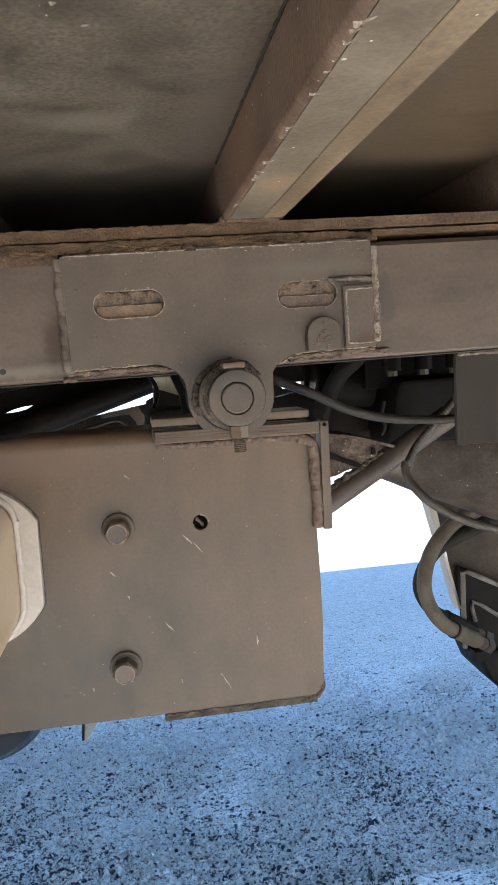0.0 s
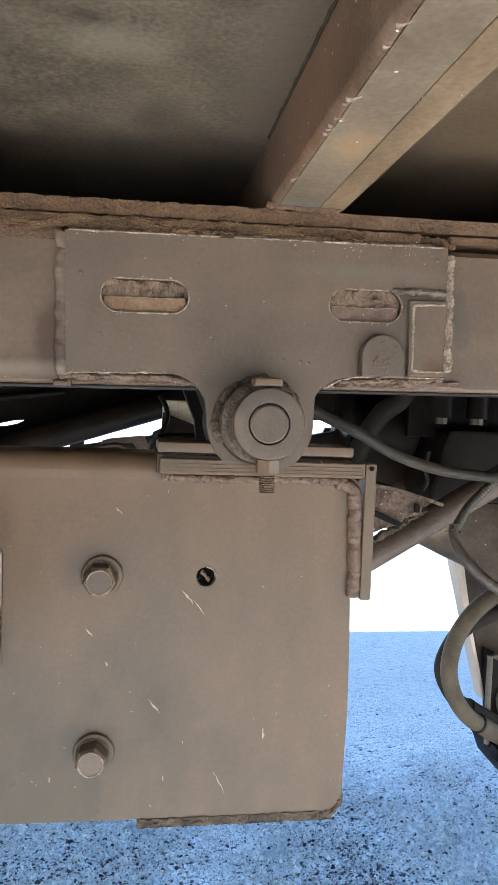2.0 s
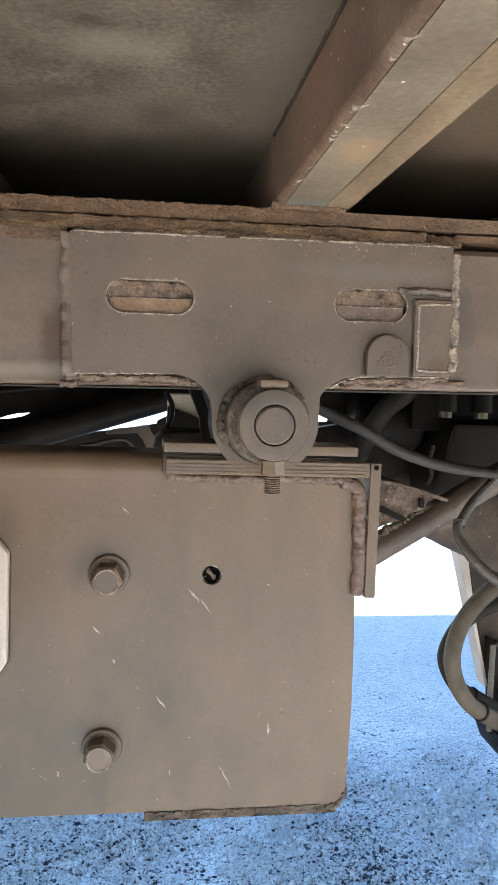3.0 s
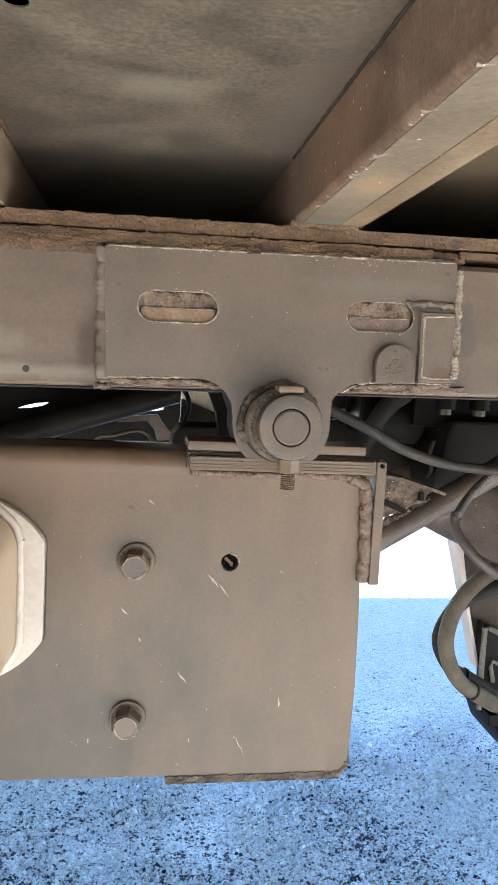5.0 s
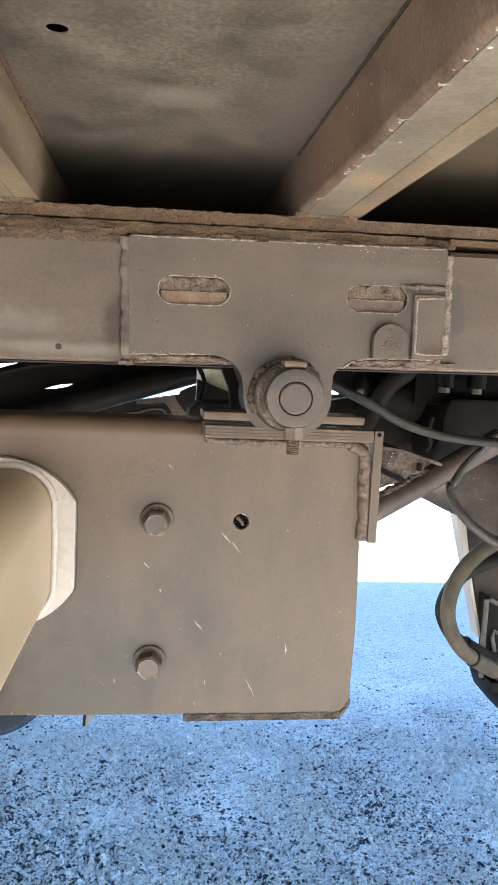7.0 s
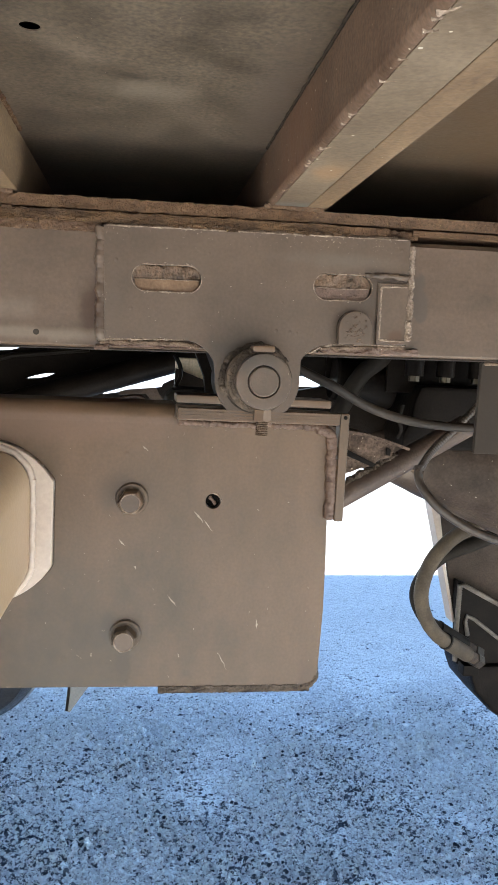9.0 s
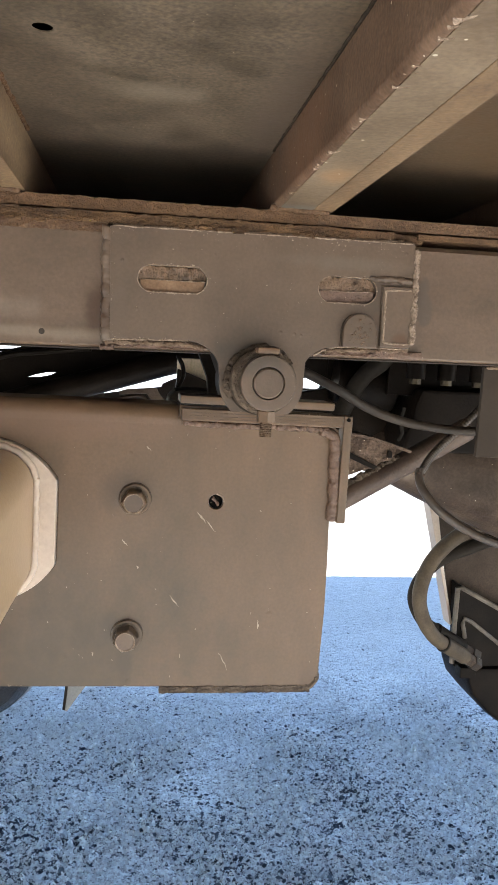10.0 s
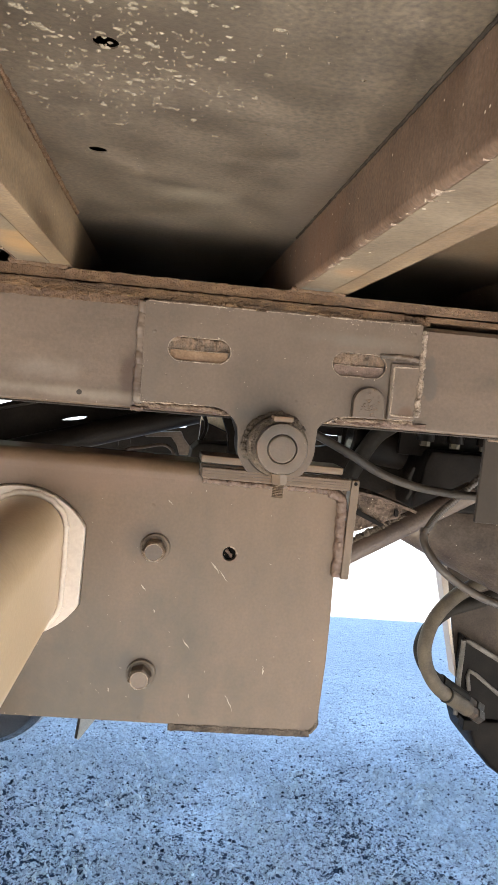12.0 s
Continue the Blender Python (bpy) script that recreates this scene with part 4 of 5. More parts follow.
make_chips("pale chips on the washer around the pivot pin", [(PIN[0] + 0.0205 * math.cos(a), PIN[1] + 0.0205 * math.sin(a), PIN[0] + 0.0205 * math.cos(a + 0.3), PIN[1] + 0.0205 * math.sin(a + 0.3), 0.0006) for a in np.arange(0, 6.2, 0.3)]
           + [(PIN[0] + 0.0318 * math.cos(a), PIN[1] + 0.0318 * math.sin(a), PIN[0] + 0.0318 * math.cos(a + 0.3), PIN[1] + 0.0318 * math.sin(a + 0.3), 0.0005) for a in np.arange(0, 6.2, 0.3)], LEAN, 7, -0.0503, 300)
make_chips("tiny pale specks on the gusset face", [(-0.18, 1.46, 0.06, 1.46, 0.014), (-0.05, 1.50, 0.05, 1.50, 0.02)], LEAN, 9, -0.0003, 90)


# ---- chassis bracket plate ----
def hexbolt(t, x, z, turn):
    y = 0.013
    bolt = part("bolt", rod((x + 0.0008, y + 0.001, z + 0.001), (x + 0.0008, y - 0.0042, z + 0.001), 0.0200, 40, 0.0009), M_PLATE, t, "painted hexagon bolt with washer")
    # Dark rings imitate contact shade under the washer and the head.
    part("dark_ring", rod((x + 0.0008, y + 0.001, z + 0.001), (x + 0.0008, y - 0.0006, z + 0.001), 0.0209, 40), M_GRIME_SHADE, bolt, "dark ring imitating contact shade round the washer")
    part("dark_ring", rod((x, y, z), (x, y - 0.0048, z), 0.0172, 40), M_GRIME_SHADE, bolt)
    bm = bmesh.new()
    prof = [(math.cos(radians(60 * k + turn)), math.sin(radians(60 * k + turn))) for k in range(6)]
    path = [(x, y - 0.004, z), (x - 0.001, y - 0.0185, z - 0.001), (x - 0.001, y - 0.0210, z - 0.001)]
    size = (0.0160, 0.0160, 0.0138)
    sweep(path, lambda s: size[round(s * 2)], bm=bm, profile=prof)
    part("head", bm, M_PLATE, bolt, smooth=20)
    dish = rod((x - 0.001, y - 0.0205, z - 0.001), (x - 0.001, y - 0.0221, z - 0.001), 0.0122, 28, 0.0007)
    rim = [(x - 0.001 + 0.0118 * math.cos(a), y - 0.0221, z - 0.001 + 0.0118 * math.sin(a)) for a in np.linspace(0, 2 * math.pi, 26)]
    part("face_rim", bead(rim, 0.0009, int(turn), None, 0.006, 1.2), M_SPATTER, bolt, "worn pale rim of the bolt face")
    part("head_mark", dish, M_GUSSET, bolt, "worn round face of the bolt head")


def make_chassis_bracket():
    t = thing("chassis_bracket", "large grey-brown painted steel bracket plate with two bolts", "bracket plate", (-0.3, 0.02, 0.98))
    right = [(0.1035, 0.999), (0.1047, 1.02), (0.1065, 1.09), (0.1055, 1.16), (0.1035, 1.22), (0.1035, 1.345)]
    outline = [(-0.95, 0.993), (-0.11, 0.9855), (0.086, 0.9838), (0.096, 0.9865), (0.1012, 0.992)] + right + [(0.098, 1.3555), (-0.1005, 1.3575), (-0.1010, 1.3400), (-0.95, 1.3360)]
    opening = [(-0.335 + x, 1.203 + z) for x, z in oct_shape(0.089, 0.104)]
    small = arc(-0.048, 1.2345, 0.0095, 360, 18, 18)
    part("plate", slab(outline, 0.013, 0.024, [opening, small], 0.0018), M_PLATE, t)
    prof = [(0.0131, 1.3310), (0.01285, 1.3330), (0.0128, 1.3386)] + [(0.0307 - 0.018 * math.cos(a), 1.3386 + 0.018 * math.sin(a)) for a in np.linspace(0.15, math.pi / 2, 8)]
    prof += [(0.090, 1.3566), (0.090, 1.3500), (0.031, 1.3500), (0.022, 1.3460), (0.0196, 1.3340)]
    bm = bmesh.new()
    ends = [[bm.verts.new((x, py, pz - low)) for py, pz in prof] for x, low in ((-0.95, 0.0040), (-0.1015, 0.0))]
    for k in range(len(prof)):
        bm.faces.new((ends[0][k], ends[0][(k + 1) % len(prof)], ends[1][(k + 1) % len(prof)], ends[1][k]))
    bm.faces.new(ends[0][::-1])
    bm.faces.new(ends[1])
    part("top_fold", bm, M_PLATE, t, "rounded fold along the upper edge")
    bm = ragged(-0.109, 0.094, 0.0122, 0.0245, 0.9770, 0.9862, 0.0012, 0.0016, 4, 230)
    part("edge_weld", bm, M_GRIME_SHADE, t, "rough burnt lower edge")
    bm = bead([(0.080, 0.0150, 0.9830), (0.0935, 0.0150, 0.9850), (0.1002, 0.0155, 0.9920), (0.1022, 0.0165, 1.001), (0.1028, 0.0185, 1.014)], 0.0034, 61, None, 0.006, 1.4)
    part("corner_crust", bm, M_GRIME_SHADE, t, "burnt crusty corner")
    # Black disc in the drilled hole supplies its shade as colour.
    part("hole_plug", rod((-0.048, 0.0235, 1.2345), (-0.048, 0.020, 1.2345), 0.0093, 20), M_HOLE, t, "black disc for the shade in the drilled hole")
    part("stud_end", bead([(-0.0520, 0.0195, 1.2395), (-0.0480, 0.0175, 1.2350), (-0.0440, 0.0190, 1.2290)], 0.0022, 62, None, 0.004, 1.5), M_REDWELD, t, "torn thread in the hole")
    part("torn_rim", bead([(-0.0375, 0.0130, 1.2345), (-0.0410, 0.0130, 1.2420), (-0.0480, 0.0130, 1.2450)], 0.0012, 44, None, 0.004), M_SPATTER, t, "pale torn rim")
    hexbolt(t, -0.1515, 1.2345, 2)
    hexbolt(t, -0.1545, 1.0565, 44)
    ob = part("angle_bar", box(-0.099, 0.1095, 0.0005, 0.0125, 1.3385, 1.3545, 0.0025), M_PLATE, t)
    part("angle_leg", box(0.1105, 0.1225, 0.0035, 0.026, 1.2125, 1.3540, 0.002), M_PLATE, t)
    part("rivet", rod((0.1165, 0.004, 1.349), (0.1165, 0.002, 1.349), 0.0025, 10), M_HOLE, t)
    bm = bead([(0.080, 0.0115, 1.3330), (0.095, 0.0110, 1.329), (0.1030, 0.0105, 1.317), (0.1040, 0.0105, 1.26), (0.1052, 0.0105, 1.2145)], 0.0082, 7, None, 0.0075, 0.36)
    part("side_weld", bm, M_REDWELD, t, "heavy brown weld bead")
    bm = bead([(-0.097, 0.0095, 1.336), (-0.03, 0.0095, 1.3345), (0.03, 0.0095, 1.336), (0.093, 0.0095, 1.335)], 0.0044, 27, None, 0.007, 1.3)
    part("bar_weld", bm, M_REDWELD, t, "crumbly weld under the bar")
    for z in (1.3410, 1.3445, 1.3482, 1.3518):
        part("groove_bar", ragged(-0.097, 0.1075, -0.0006, 0.0012, z - 0.0011, z + 0.0011, 0.003, 0.0003, int(z * 1e4), 60, k=2), M_PLATE, t)
    part("pad_bar", box(-0.101, 0.097, 0.003, 0.060, 1.3595, 1.3700, 0.0022), M_PLATE, t)


def oct_shape(half, r, n=10):
    a = math.degrees(math.acos(half / r))
    return arc(0, 0, r, a, 180 - a, n * 2) + arc(0, 0, r, 180 + a, 360 - a, n * 2)


make_chassis_bracket()


def make_scratches():
    rnd = random.Random(8)
    verts, faces = [], []
    marks = [(-0.072, 1.221, -0.059, 1.207, 0.0022), (-0.060, 1.211, -0.047, 1.195, 0.0012), (-0.165, 1.183, -0.158, 1.174, 0.0013), (-0.102, 1.110, -0.089, 1.095, 0.0014),
             (0.016, 1.078, 0.017, 1.065, 0.002), (-0.031, 1.030, -0.020, 1.008, 0.0012), (-0.085, 1.032, -0.084, 1.025, 0.0013), (-0.197, 1.034, -0.195, 1.028, 0.0018), (-0.145, 1.149, -0.143, 1.144, 0.0018),
             (-0.140, 1.303, -0.132, 1.297, 0.0014)]
    for _ in range(46):
        x, z = rnd.uniform(-0.45, 0.095), rnd.uniform(1.0, 1.33)
        if -0.44 < x < -0.23 and 1.08 < z < 1.33:
            continue
        a, n = rnd.uniform(-1.9, -0.6), rnd.uniform(0.0008, 0.005)
        marks.append((x, z, x + n * math.cos(a), z + n * math.sin(a), rnd.uniform(0.0004, 0.0009)))
    for x0, z0, x1, z1, w in marks:
        p, q = Vector((x0, 0, z0)), Vector((x1, 0, z1))
        d = (q - p).normalized()
        side = Vector((-d.z, 0, d.x))
        k, n0 = 7, len(verts)
        for i in range(k + 1):
            u = i / k
            c = p.lerp(q, u) + side * noise.noise((x0 * 90 + u * 5, z0 * 80, 1)) * w
            half = w * 0.5 * max(0.1, math.sin(u * 3.14)) * rnd.uniform(0.5, 1.4)
            verts += [tuple(c + side * half + Vector((0, 0.0127, 0))), tuple(c - side * half + Vector((0, 0.0127, 0)))]
        faces += [(n0 + 2 * i, n0 + 2 * i + 1, n0 + 2 * i + 3, n0 + 2 * i + 2) for i in range(k)]
    me = bpy.data.meshes.new("paint_scratches")
    me.from_pydata(verts, [], faces)
    me.materials.append(M_SCRATCH)
    tagged(new("paint_scratches", me), "pale scratches and chips in the bracket paint", "scratch", kind="stuff")


make_scratches()
make_chips("pale chips along the angle bar under the pin", [(-0.098, 1.3395, 0.108, 1.3395, 0.0012), (-0.098, 1.3445, 0.108, 1.3445, 0.001), (-0.098, 1.3535, 0.108, 1.3538, 0.0006)], LEVEL, 12, 0.0003, 500)
make_chips("pale paint chips along the edges of the bracket plate",
           [(-0.45, 0.9905, -0.11, 0.9875, 0.0008), (-0.10, 0.987, 0.10, 0.9855, 0.0015), (0.1020, 0.99, 0.1040, 1.21, 0.0005), (-0.44, 1.15, 0.09, 1.15, 0.07)], LEVEL, 6, 0.0126, 170)


def rounded(hw, hh, r, n=7):
    pts = []
    for cx, cz, a in ((hw - r, hh - r, 0), (-hw + r, hh - r, 90), (-hw + r, -hh + r, 180), (hw - r, -hh + r, 270)):
        pts += arc(cx, cz, r, a, a + 90, n)
    return pts


def make_outrigger():
    t = thing("outrigger_tube", "cream painted oval steel tube welded to a pale flange", "outrigger tube", (-0.335, 0.0, 1.1))
    c = (-0.335, 1.203)
    outer = [(c[0] + x, c[1] + z) for x, z in oct_shape(0.0885, 0.1035, 14)]
    part("flange", slab(outer, 0.003, 0.0225, (), 0.002), M_CREAM_PALE, t, "pale cream flange with cut sides")
    prof = [(-x, z) for x, z in rounded(0.0505, 0.092, 0.046)]
    path = [(c[0] + 0.0115 - 0.03 * s, 0.002 - 0.58 * s, c[1] - 0.035 * s) for s in (0, 0.25, 0.5, 0.75, 1)]
    part("tube", sweep(path, 1.0, profile=prof), M_CREAM, t)
    loop = [(c[0] + 0.0115 + x, 0.001, c[1] + z) for x, z in rounded(0.0530, 0.0945, 0.048, 9)]
    loop = loop[21:] + loop[:21]
    part("weld_bead", bead(loop + loop[:1], 0.0050, 6, None, 0.03, 0.25), M_CREAM_PALE, t)


make_outrigger()


def make_leg():
    t = thing("support_leg", "cream ribbed steel leg standing on the gravel under the tube", "support leg", (-0.36, -0.09, GROUND))
    part("channel", box(-0.397, -0.349, -0.118, -0.062, GROUND + 0.012, 1.1105, 0.004), M_CREAM_PALE, t)
    for x in (-0.393, -0.381, -0.369, -0.357):
        part("rib", box(x - 0.003, x + 0.003, -0.122, -0.1185, GROUND + 0.03, 1.10, 0.0015), M_CREAM_PALE, t)
    part("foot_plate", box(-0.43, -0.30, -0.16, -0.02, GROUND - 0.006, GROUND + 0.011, 0.002), M_CREAM, t)


make_leg()


# ---- chassis parts behind the rail ----
def make_hose(name, label, path, r, material, category="hose", base=None):
    t = thing(name, label, category, base or path[0])
    part("tube", sweep(glide(path, 8), r, 16), material, t)
    return t


make_hose("cable", "thick dusty black cable sagging behind the pivot pin",
          [(0.02, 0.11, 1.431), (0.064, 0.10, 1.411), (0.097, 0.10, 1.397), (0.131, 0.10, 1.382), (0.175, 0.11, 1.360), (0.225, 0.12, 1.344), (0.28, 0.13, 1.335), (0.36, 0.14, 1.331), (0.46, 0.14, 1.340), (0.60, 0.14, 1.40)], 0.0068, M_DIRTY, "cable")


def make_mounting_plate():
    t = thing("mounting_plate", "plain grey steel plate hanging below the rail", "mounting plate", (0.42, 0.04, 1.30), frame_of=LEVEL)
    part("sheet", box(0.313, 0.56, 0.040, 0.048, 1.304, 1.4285, 0.0015), M_GREY, t)
    part("top_weld", bead([(0.315, 0.039, 1.4275), (0.43, 0.039, 1.430), (0.558, 0.039, 1.432)], 0.0025, 3), M_WELD, t)


make_mounting_plate()


def make_conduit():
    path = glide([(0.415, 0.17, 1.40), (0.389, 0.20, 1.359), (0.350, 0.20, 1.318), (0.319, 0.20, 1.285), (0.301, 0.197, 1.257)], 40)
    t = thing("corrugated_conduit", "dusty corrugated cable conduit crossing the axle", "conduit", (0.30, 0.2, 1.2))
    part("ribbed_sleeve", sweep(path, lambda s: 0.0062 + 0.0005 * math.sin(s * 2 * math.pi * 44), 14), M_CONDUIT, t)
    low = glide([(0.2985, 0.196, 1.262), (0.297, 0.19, 1.243), (0.304, 0.18, 1.225), (0.327, 0.17, 1.199), (0.372, 0.165, 1.171), (0.423, 0.16, 1.152), (0.52, 0.16, 1.127), (0.62, 0.18, 1.14)], 40)
    part("lower_sleeve", sweep(low, lambda s: 0.0072 + 0.0002 * math.sin(s * 2 * math.pi * 80), 14), M_CONDUIT, t)
    part("clip", rod((0.292, 0.19, 1.258), (0.304, 0.19, 1.251), 0.0032, 10, 0.001), M_DUSTY, t, "small bright clip")


make_conduit()


def make_strut():
    t = thing("strut_tube", "brown dusty steel strut running diagonally to the axle", "strut", (0.19, 0.26, 1.18))
    part("tube", rod((0.02, 0.25, 1.099), (0.40, 0.25, 1.326), 0.0195, 24, 0.003), M_STRUT, t)
    bm = bead([(0.10, 0.243, 1.1670), (0.16, 0.243, 1.2030), (0.200, 0.243, 1.2270), (0.235, 0.243, 1.2480), (0.280, 0.243, 1.2745)], 0.0052, 5, None, 0.007, 1.5)
    part("burnt_edge", bm, M_GRIME_SHADE, t, "ragged burnt upper edge")


make_strut()


def make_casting():
    t = thing("spring_hanger", "pale dusty cast spring hanger with a ragged rim", "spring hanger", (0.23, 0.21, 1.25))
    outline = [(0.10, 1.318), (0.18, 1.313), (0.212, 1.307), (0.262, 1.293), (0.255, 1.272), (0.236, 1.268), (0.225, 1.258), (0.205, 1.253), (0.188, 1.246), (0.10, 1.23)]
    part("body", slab(outline, 0.205, 0.26, (), 0.004), M_DUSTY, t)
    part("rim", slab([(0.14, 1.322), (0.212, 1.311), (0.276, 1.292), (0.274, 1.2875), (0.212, 1.306), (0.14, 1.317)], 0.180, 0.262, (), 0.001), M_DUSTY, t, "thin bright rim")
    # Slots are black slabs on the face, drawn for their shade.
    part("slot", slab([(0.17, 1.290), (0.186, 1.281), (0.215, 1.268), (0.228, 1.262), (0.222, 1.257), (0.19, 1.270), (0.17, 1.278)], 0.197, 0.2045, (), 0.001), M_BLACK, t, "black slab standing in for a slot")
    part("slot", slab([(0.244, 1.289), (0.251, 1.287), (0.251, 1.276), (0.244, 1.277)], 0.199, 0.2045, (), 0.001), M_BLACK, t)


make_casting()


def make_axle():
    t = thing("axle_housing", "large dusty dark brown axle housing with rounded belly", "axle housing", (0.5, 0.5, 1.08))
    bm = bmesh.new()
    path = [(0.26, 0.50, 1.262), (0.33, 0.49, 1.253), (0.42, 0.48, 1.245), (0.52, 0.47, 1.232), (0.66, 0.46, 1.205), (0.84, 0.46, 1.17), (1.2, 0.46, 1.12)]
    size = (0.030, 0.052, 0.085, 0.112, 0.138, 0.150, 0.150)
    fine = glide(path, 6)

    def r(s):
        u = s * (len(size) - 1)
        i = min(int(u), len(size) - 2)
        return size[i] + (size[i + 1] - size[i]) * (u - i)
    sweep(fine, r, 30, 0.0012, bm=bm)
    part("belly", bm, M_AXLE, t)
    part("vent", rod((0.365, 0.385, 1.235), (0.365, 0.36, 1.232), 0.012, 14, 0.003), M_DUSTY, t, "dusty breather plug")


make_axle()


def make_spring_seat():
    t = thing("axle_mount", "black cast axle mount with bright nuts on top", "axle mount", (0.42, 0.45, 1.28))
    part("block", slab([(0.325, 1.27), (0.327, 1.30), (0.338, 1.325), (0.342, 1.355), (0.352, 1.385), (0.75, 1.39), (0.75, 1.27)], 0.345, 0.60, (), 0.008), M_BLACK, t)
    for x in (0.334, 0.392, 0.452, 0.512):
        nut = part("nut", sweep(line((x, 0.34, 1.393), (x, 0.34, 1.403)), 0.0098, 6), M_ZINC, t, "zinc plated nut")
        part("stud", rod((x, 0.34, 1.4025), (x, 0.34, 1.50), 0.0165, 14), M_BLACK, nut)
    # Black panels added as dark filler behind the nuts and the cable.
    part("dark_backing", box(0.30, 0.80, 0.385, 0.395, 1.37, 1.468, 0.002), M_BLACK, t)
    part("dark_filler", slab([(0.07, 1.270), (0.345, 1.270), (0.345, 1.468), (0.205, 1.468), (0.203, 1.372), (0.15, 1.362), (0.07, 1.360)], 0.46, 0.49, (), 0.003), M_BLACK, t)
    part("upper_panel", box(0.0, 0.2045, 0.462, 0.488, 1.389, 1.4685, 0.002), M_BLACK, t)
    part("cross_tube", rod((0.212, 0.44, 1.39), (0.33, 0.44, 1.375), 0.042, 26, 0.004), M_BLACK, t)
    part("breather", sweep(glide([(0.318, 0.34, 1.35), (0.313, 0.34, 1.325), (0.318, 0.34, 1.305), (0.311, 0.34, 1.29)], 6), 0.0035, 8), M_RUBBER, t)


make_spring_seat()
make_hose("air_hose", "dark grey hose bending down behind the rail", [(0.31, 0.36, 1.50), (0.285, 0.37, 1.435), (0.255, 0.38, 1.405), (0.235, 0.39, 1.37), (0.215, 0.40, 1.32)], 0.016, M_RUBBER)
make_hose("brake_line", "thin dark line along the rail's inside", [(-0.5, 0.30, 1.452), (0.05, 0.32, 1.450), (0.12, 0.32, 1.450), (0.2, 0.33, 1.448), (0.5, 0.33, 1.45)], 0.010, M_BLACK)


def make_guard():
    t = thing("splash_guard", "dark brown splash guard with a pale folded edge", "splash guard", (0.66, 0.78, 0.7))
    part("sheet", slab([(0.585, 1.10), (0.95, 1.16), (0.95, 0.55), (0.70, 0.66), (0.652, 0.80)], 0.765, 0.775, (), 0.002), M_AXLE, t)
    part("folded_edge", slab([(0.552, 1.12), (0.576, 1.12), (0.611, 0.940), (0.648, 0.795), (0.642, 0.790), (0.601, 0.94)], 0.748, 0.790, (), 0.002), M_CREAM_PALE, t, "pale beige folded edge")
    return t


make_guard()


def make_ribbed_box():
    t = thing("battery_box", "black ribbed plastic box behind the hydraulic hoses", "battery box", (0.75, 0.8, 0.68))
    part("body", slab([(0.640, 0.905), (0.80, 0.825), (0.98, 0.76), (0.98, 0.66), (0.70, 0.680), (0.655, 0.688)], 0.735, 0.7635, (), 0.004), M_BLACK, t)
    part("rim_rib", sweep([(0.648, 0.731, 0.70), (0.645, 0.731, 0.80), (0.645, 0.731, 0.893), (0.655, 0.731, 0.893), (0.76, 0.731, 0.840), (0.96, 0.731, 0.760)], 0.0062, 10), M_RIB, t)
    part("inner_rib", sweep([(0.676, 0.731, 0.765), (0.667, 0.731, 0.800), (0.670, 0.731, 0.815), (0.69, 0.731, 0.806), (0.77, 0.731, 0.748), (0.95, 0.731, 0.64)], 0.0052, 10), M_RIB, t)
    part("lug", box(0.658, 0.70, 0.70, 0.734, 0.672, 0.70, 0.004), M_BLACK, t)
    part("lower_body", slab([(0.690, 0.690), (0.692, 0.655), (0.708, 0.615), (0.752, 0.568), (0.80, 0.535), (0.90, 0.50), (0.98, 0.49), (0.98, 0.69)], 0.72, 0.90, (), 0.015), M_BLACK, t, "dark rounded lower body")


make_ribbed_box()


def make_hydraulic_hose(label, path, r, material):
    t = thing("hydraulic_hose", label, "hose", path[-1], "looped hydraulic hoses")
    fine = glide(path, 12)
    part("hose", sweep(fine, r, 18), material, t)
    a, b = fine[-1], fine[-1] + (fine[-1] - fine[-4]).normalized() * 0.075
    fit = part("crimp_sleeve", rod(a - (b - a) * 0.25, b, r * 1.12, 18, 0.003), material, t)
    part("collar", rod(a - (b - a) * 0.30, a - (b - a) * 0.22, r * 1.2, 18, 0.001), M_RUBBER, fit)
    part("fitting", rod(b, b + (b - a) * 0.4, r * 0.92, 6, 0.002), M_AXLE, fit, "dusty metal hose fitting")
    part("union_nut", rod(b + (b - a) * 0.35, b + (b - a) * 0.7, r * 1.1, 6, 0.002), M_DIRTY, fit)
    return t


make_hydraulic_hose("dusty looped hydraulic hose ending in a crimped fitting",
                    [(0.80, 0.62, 1.15), (0.72, 0.61, 1.125), (0.655, 0.60, 1.10), (0.595, 0.60, 1.070), (0.545, 0.60, 1.035), (0.506, 0.60, 0.983), (0.491, 0.60, 0.918), (0.505, 0.60, 0.862), (0.540, 0.61, 0.816), (0.585, 0.63, 0.785)], 0.0165, M_HOSE)
make_hydraulic_hose("second looped hydraulic hose lying behind the first one",
                    [(0.86, 0.66, 1.10), (0.78, 0.66, 1.075), (0.695, 0.66, 1.040), (0.625, 0.66, 1.012), (0.56, 0.66, 0.985), (0.522, 0.66, 0.945), (0.505, 0.66, 0.890), (0.535, 0.66, 0.832), (0.585, 0.67, 0.798)], 0.0165, M_RUBBER)


def make_shaft(label, p0, p1, r):
    t = thing("chassis_strut", label, "chassis strut", p0, "diagonal chassis struts")
    part("tube", rod(p0, p1, r, 26, 0.004), M_BLACK, t)
    d = (Vector(p1) - Vector(p0)).normalized()
    part("end_cap", rod(Vector(p1) + d * 0.0005, Vector(p1) + d * 0.012, r * 1.15, 26, 0.002), M_BLACK, t)
    return t


make_shaft("black diagonal strut behind the rail", (-1.3, 0.585, 1.010), (0.14, 0.585, 1.478), 0.026)


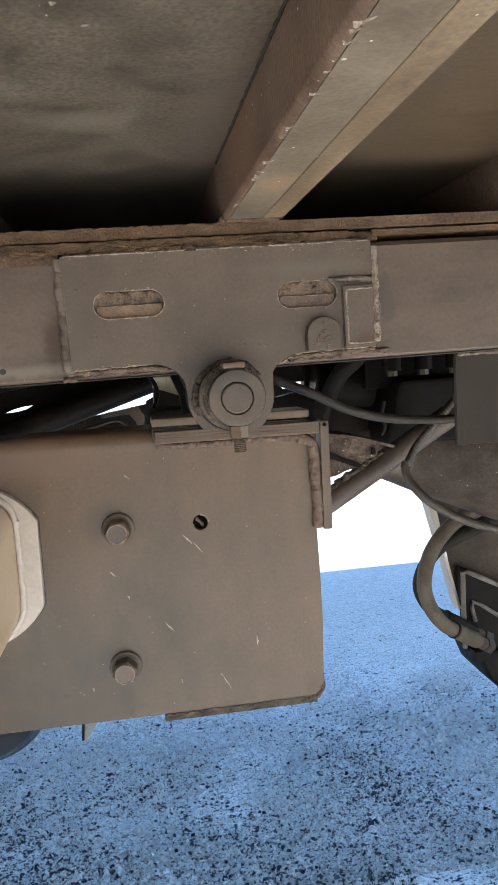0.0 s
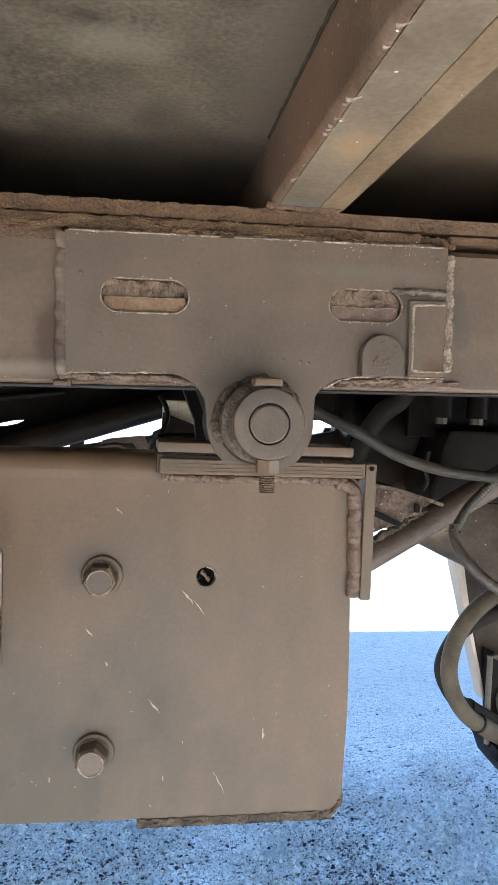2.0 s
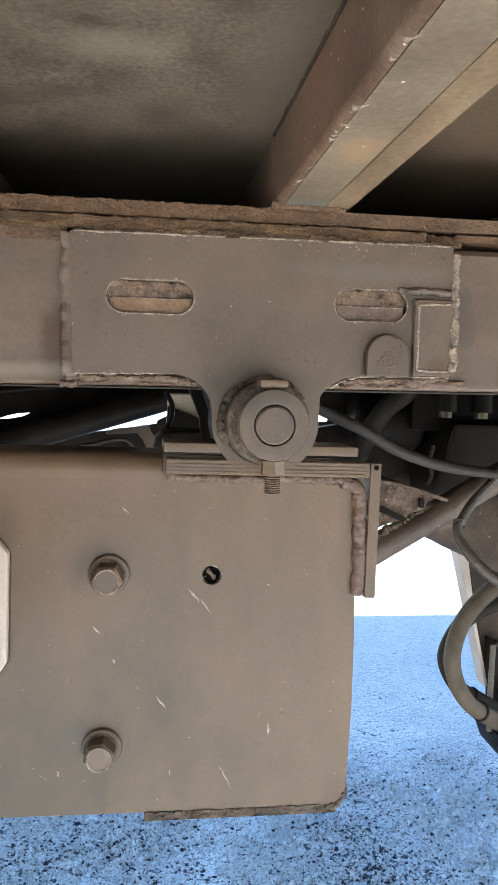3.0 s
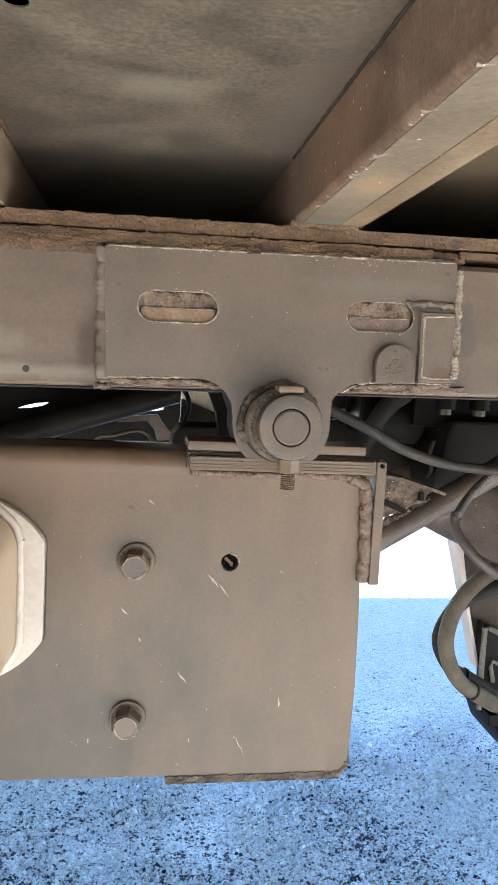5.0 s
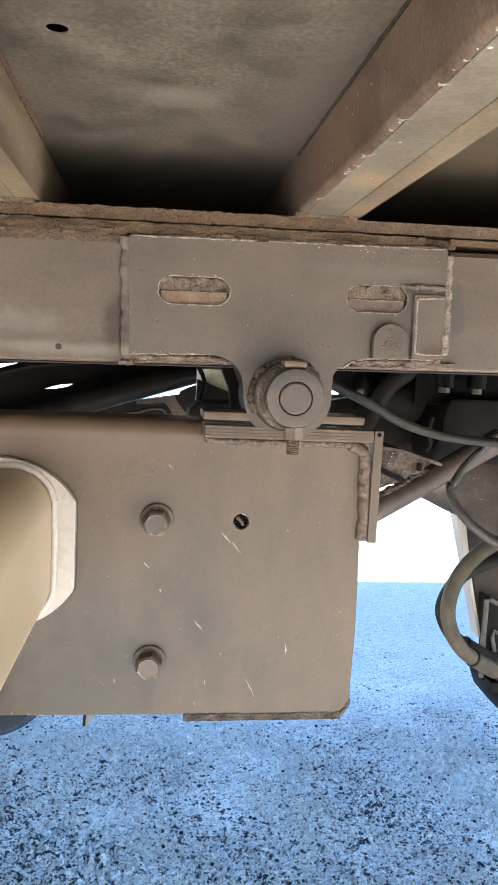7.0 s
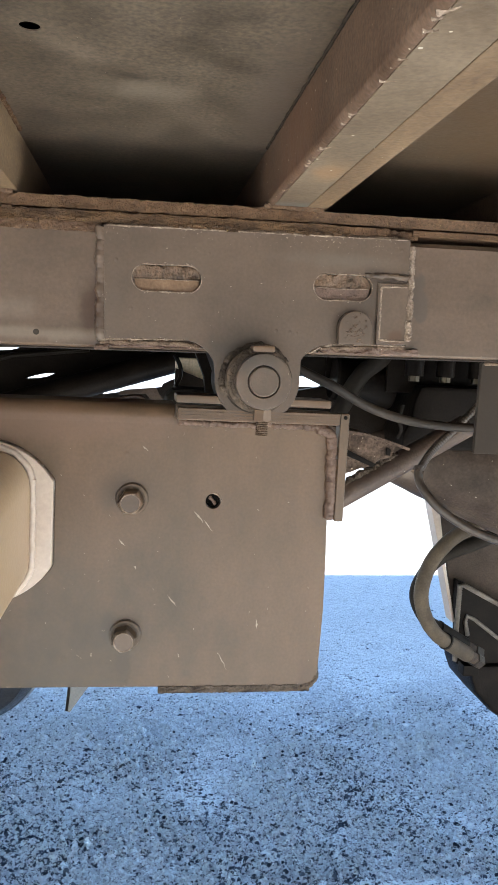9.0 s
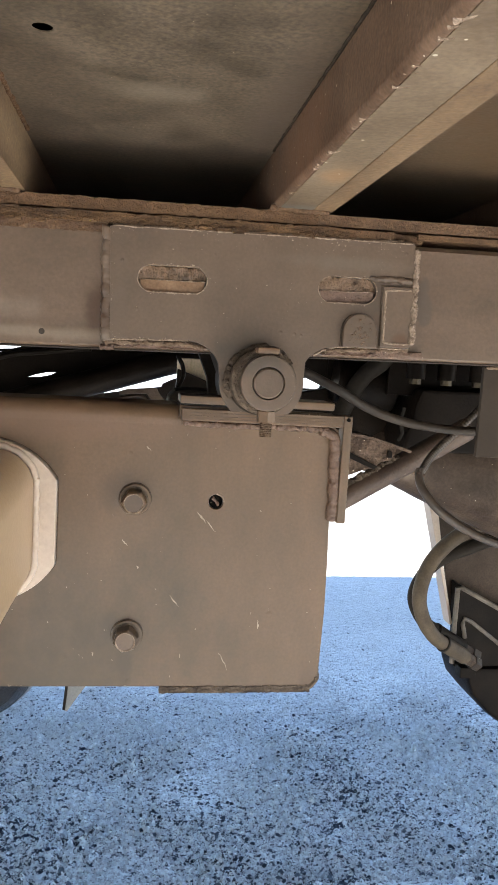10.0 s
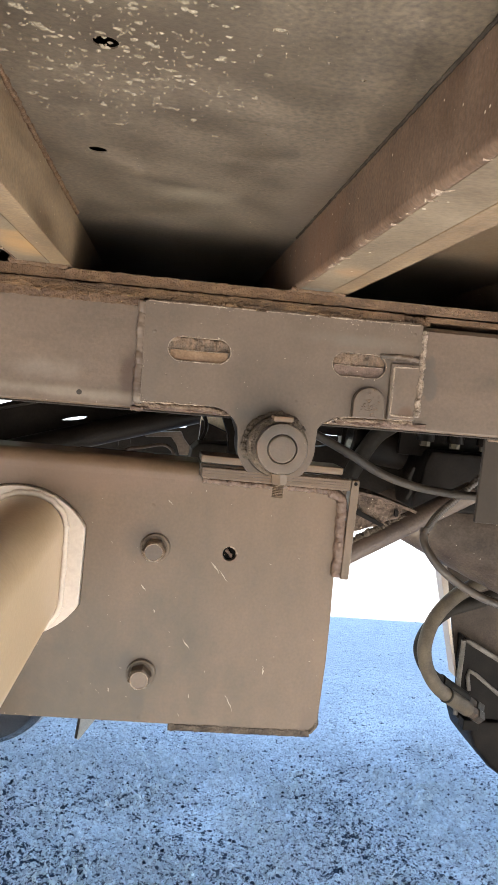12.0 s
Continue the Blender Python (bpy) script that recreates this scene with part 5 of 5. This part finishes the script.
def make_web():
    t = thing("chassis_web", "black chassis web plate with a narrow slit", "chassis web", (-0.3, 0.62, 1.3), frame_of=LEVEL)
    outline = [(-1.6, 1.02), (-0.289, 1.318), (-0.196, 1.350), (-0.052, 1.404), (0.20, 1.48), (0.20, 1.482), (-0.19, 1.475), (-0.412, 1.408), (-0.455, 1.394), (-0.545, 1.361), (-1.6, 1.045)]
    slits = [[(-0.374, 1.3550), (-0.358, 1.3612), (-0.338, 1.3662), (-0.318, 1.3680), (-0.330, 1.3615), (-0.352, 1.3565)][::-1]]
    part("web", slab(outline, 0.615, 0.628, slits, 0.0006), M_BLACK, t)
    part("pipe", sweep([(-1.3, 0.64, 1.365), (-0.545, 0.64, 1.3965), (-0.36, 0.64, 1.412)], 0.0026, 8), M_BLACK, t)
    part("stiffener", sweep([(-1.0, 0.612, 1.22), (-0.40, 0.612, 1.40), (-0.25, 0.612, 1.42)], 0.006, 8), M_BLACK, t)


make_web()


def make_left_gap():
    t = thing("crossmember", "black chassis crossmember with flanged edge", "crossmember", (-0.15, 0.5, 1.30))
    part("lower_bar", box(-1.2, -0.105, 0.30, 0.36, 1.296, 1.326, 0.004), M_BLACK, t)
    part("bar_lip", box(-0.30, -0.105, 0.285, 0.36, 1.3265, 1.3295, 0.001), M_BLACK, t)
    t = thing("rubber_mount", "dark lumpy rubber mount with a curved strap", "rubber mount", (-0.06, 0.3, 1.33))
    bm = slab([(-0.108, 1.325), (-0.104, 1.352), (-0.094, 1.363), (-0.078, 1.366), (-0.02, 1.366), (-0.018, 1.325)], 0.26, 0.34, (), 0.006)
    part("block", bm, M_RUBBER, t)
    # Black slab standing in for the dark inner side of the lug.
    part("lug_side", slab([(-0.072, 1.44), (-0.066, 1.422), (-0.052, 1.388), (-0.047, 1.350), (0.045, 1.350), (0.045, 1.46), (-0.072, 1.46)], 0.19, 0.21, (), 0.002), M_BLACK, t)
    part("strap", sweep(glide([(-0.088, 0.30, 1.366), (-0.081, 0.30, 1.385), (-0.083, 0.30, 1.402), (-0.092, 0.30, 1.418)], 6), 0.0035, 8), M_BLACK, t)
    t = thing("spacer_block", "beige streaked wooden spacer block", "spacer block", (-0.04, 0.51, 1.36))
    part("block", box(-0.0805, -0.004, 0.495, 0.525, 1.355, 1.413, 0.004), M_BEIGE, t)
    part("wedge", slab([(-0.084, 1.34), (-0.081, 1.393), (-0.018, 1.370), (0.0, 1.366), (0.0, 1.34)], 0.47, 0.49, (), 0), M_BLACK, t, "black wedge below the block")
    part("rod", rod((-0.02, 0.51, 1.412), (-0.02, 0.51, 1.60), 0.006, 10), M_BLACK, t)
    t = thing("rear_bracket", "dark curved bracket far behind the rail", "bracket", (0.04, 1.5, 1.1))
    outline = [(-0.9, 1.17), (-0.16, 1.296), (-0.12, 1.303), (-0.077, 1.310), (-0.074, 1.320), (-0.047, 1.334), (0.0, 1.352), (0.02, 1.60), (0.06, 1.60), (0.065, 1.356), (0.37, 1.354), (0.380, 1.332), (0.452, 1.332), (0.46, 1.352), (0.55, 1.352), (0.55, 1.17), (0.06, 1.15), (-0.9, 1.0)]
    part("back_plate", slab(outline, 1.5, 1.515, (), 0.001), M_BLACK, t)
    curl = [(-0.20, 1.318), (-0.181, 1.324), (-0.107, 1.333), (-0.098, 1.316), (-0.062, 1.274), (-0.106, 1.270), (-0.115, 1.296), (-0.131, 1.316), (-0.20, 1.310)]
    part("curved_plate", slab(curl, 0.95, 0.965, (), 0.002), M_AXLE, t, "grey-brown curved plate")
    part("strap", sweep(glide([(-0.226, 0.40, 1.322), (-0.212, 0.40, 1.330), (-0.19, 0.40, 1.334), (-0.165, 0.40, 1.341), (-0.148, 0.40, 1.342), (-0.135, 0.40, 1.334), (-0.128, 0.40, 1.318)], 8), 0.0032, 8), M_AXLE, t, "pale curved strap")


make_left_gap()


def make_tank():
    t = thing("air_tank", "glossy black round air tank hanging behind the bracket", "air tank", (-0.54, 0.9, 0.47))
    # The unseen rear length is added to shade the ground at left.
    path = [(-0.545, 0.86 + y, 0.645) for y in (0, 0.004, 0.02, 0.05, 0.09, 1.3)]
    size = (0.03, 0.10, 0.150, 0.174, 0.182, 0.182)
    part("shell", sweep(path, lambda s: size[round(s * 5)], 48), M_GLOSS, t)
    ring = [(-0.545 + 0.184 * math.cos(a), 0.955, 0.645 + 0.184 * math.sin(a)) for a in np.linspace(0, 2 * math.pi, 60)]
    part("seam_ring", sweep(ring, 0.0042, 8), M_RIM, t, "bright seam ring")
    part("strap", box(-0.735, -0.685, 1.1, 1.12, 0.7, 1.70, 0.003), M_BLACK, t)
    t = thing("bracket_fin", "pale grey pointed sheet fin hanging below the bracket", "bracket fin", (-0.29, 0.9, 0.52))
    part("fin", slab([(-0.270, 1.15), (-0.300, 1.0), (-0.297, 0.56), (-0.303, 0.502), (-0.296, 0.498), (-0.272, 0.535), (-0.245, 0.575), (-0.23, 0.65), (-0.225, 1.15)], 0.90, 0.906, (), 0.001), M_FIN, t)
    part("hanger", box(-0.265, -0.235, 0.907, 0.913, 1.12, 1.64, 0.001), M_BLACK, t, "black hanger strip")
    part("dark_edge", sweep([(-0.299, 0.898, 0.62), (-0.299, 0.898, 0.56), (-0.3035, 0.898, 0.505)], 0.0035, 8), M_RUBBER, t)


make_tank()
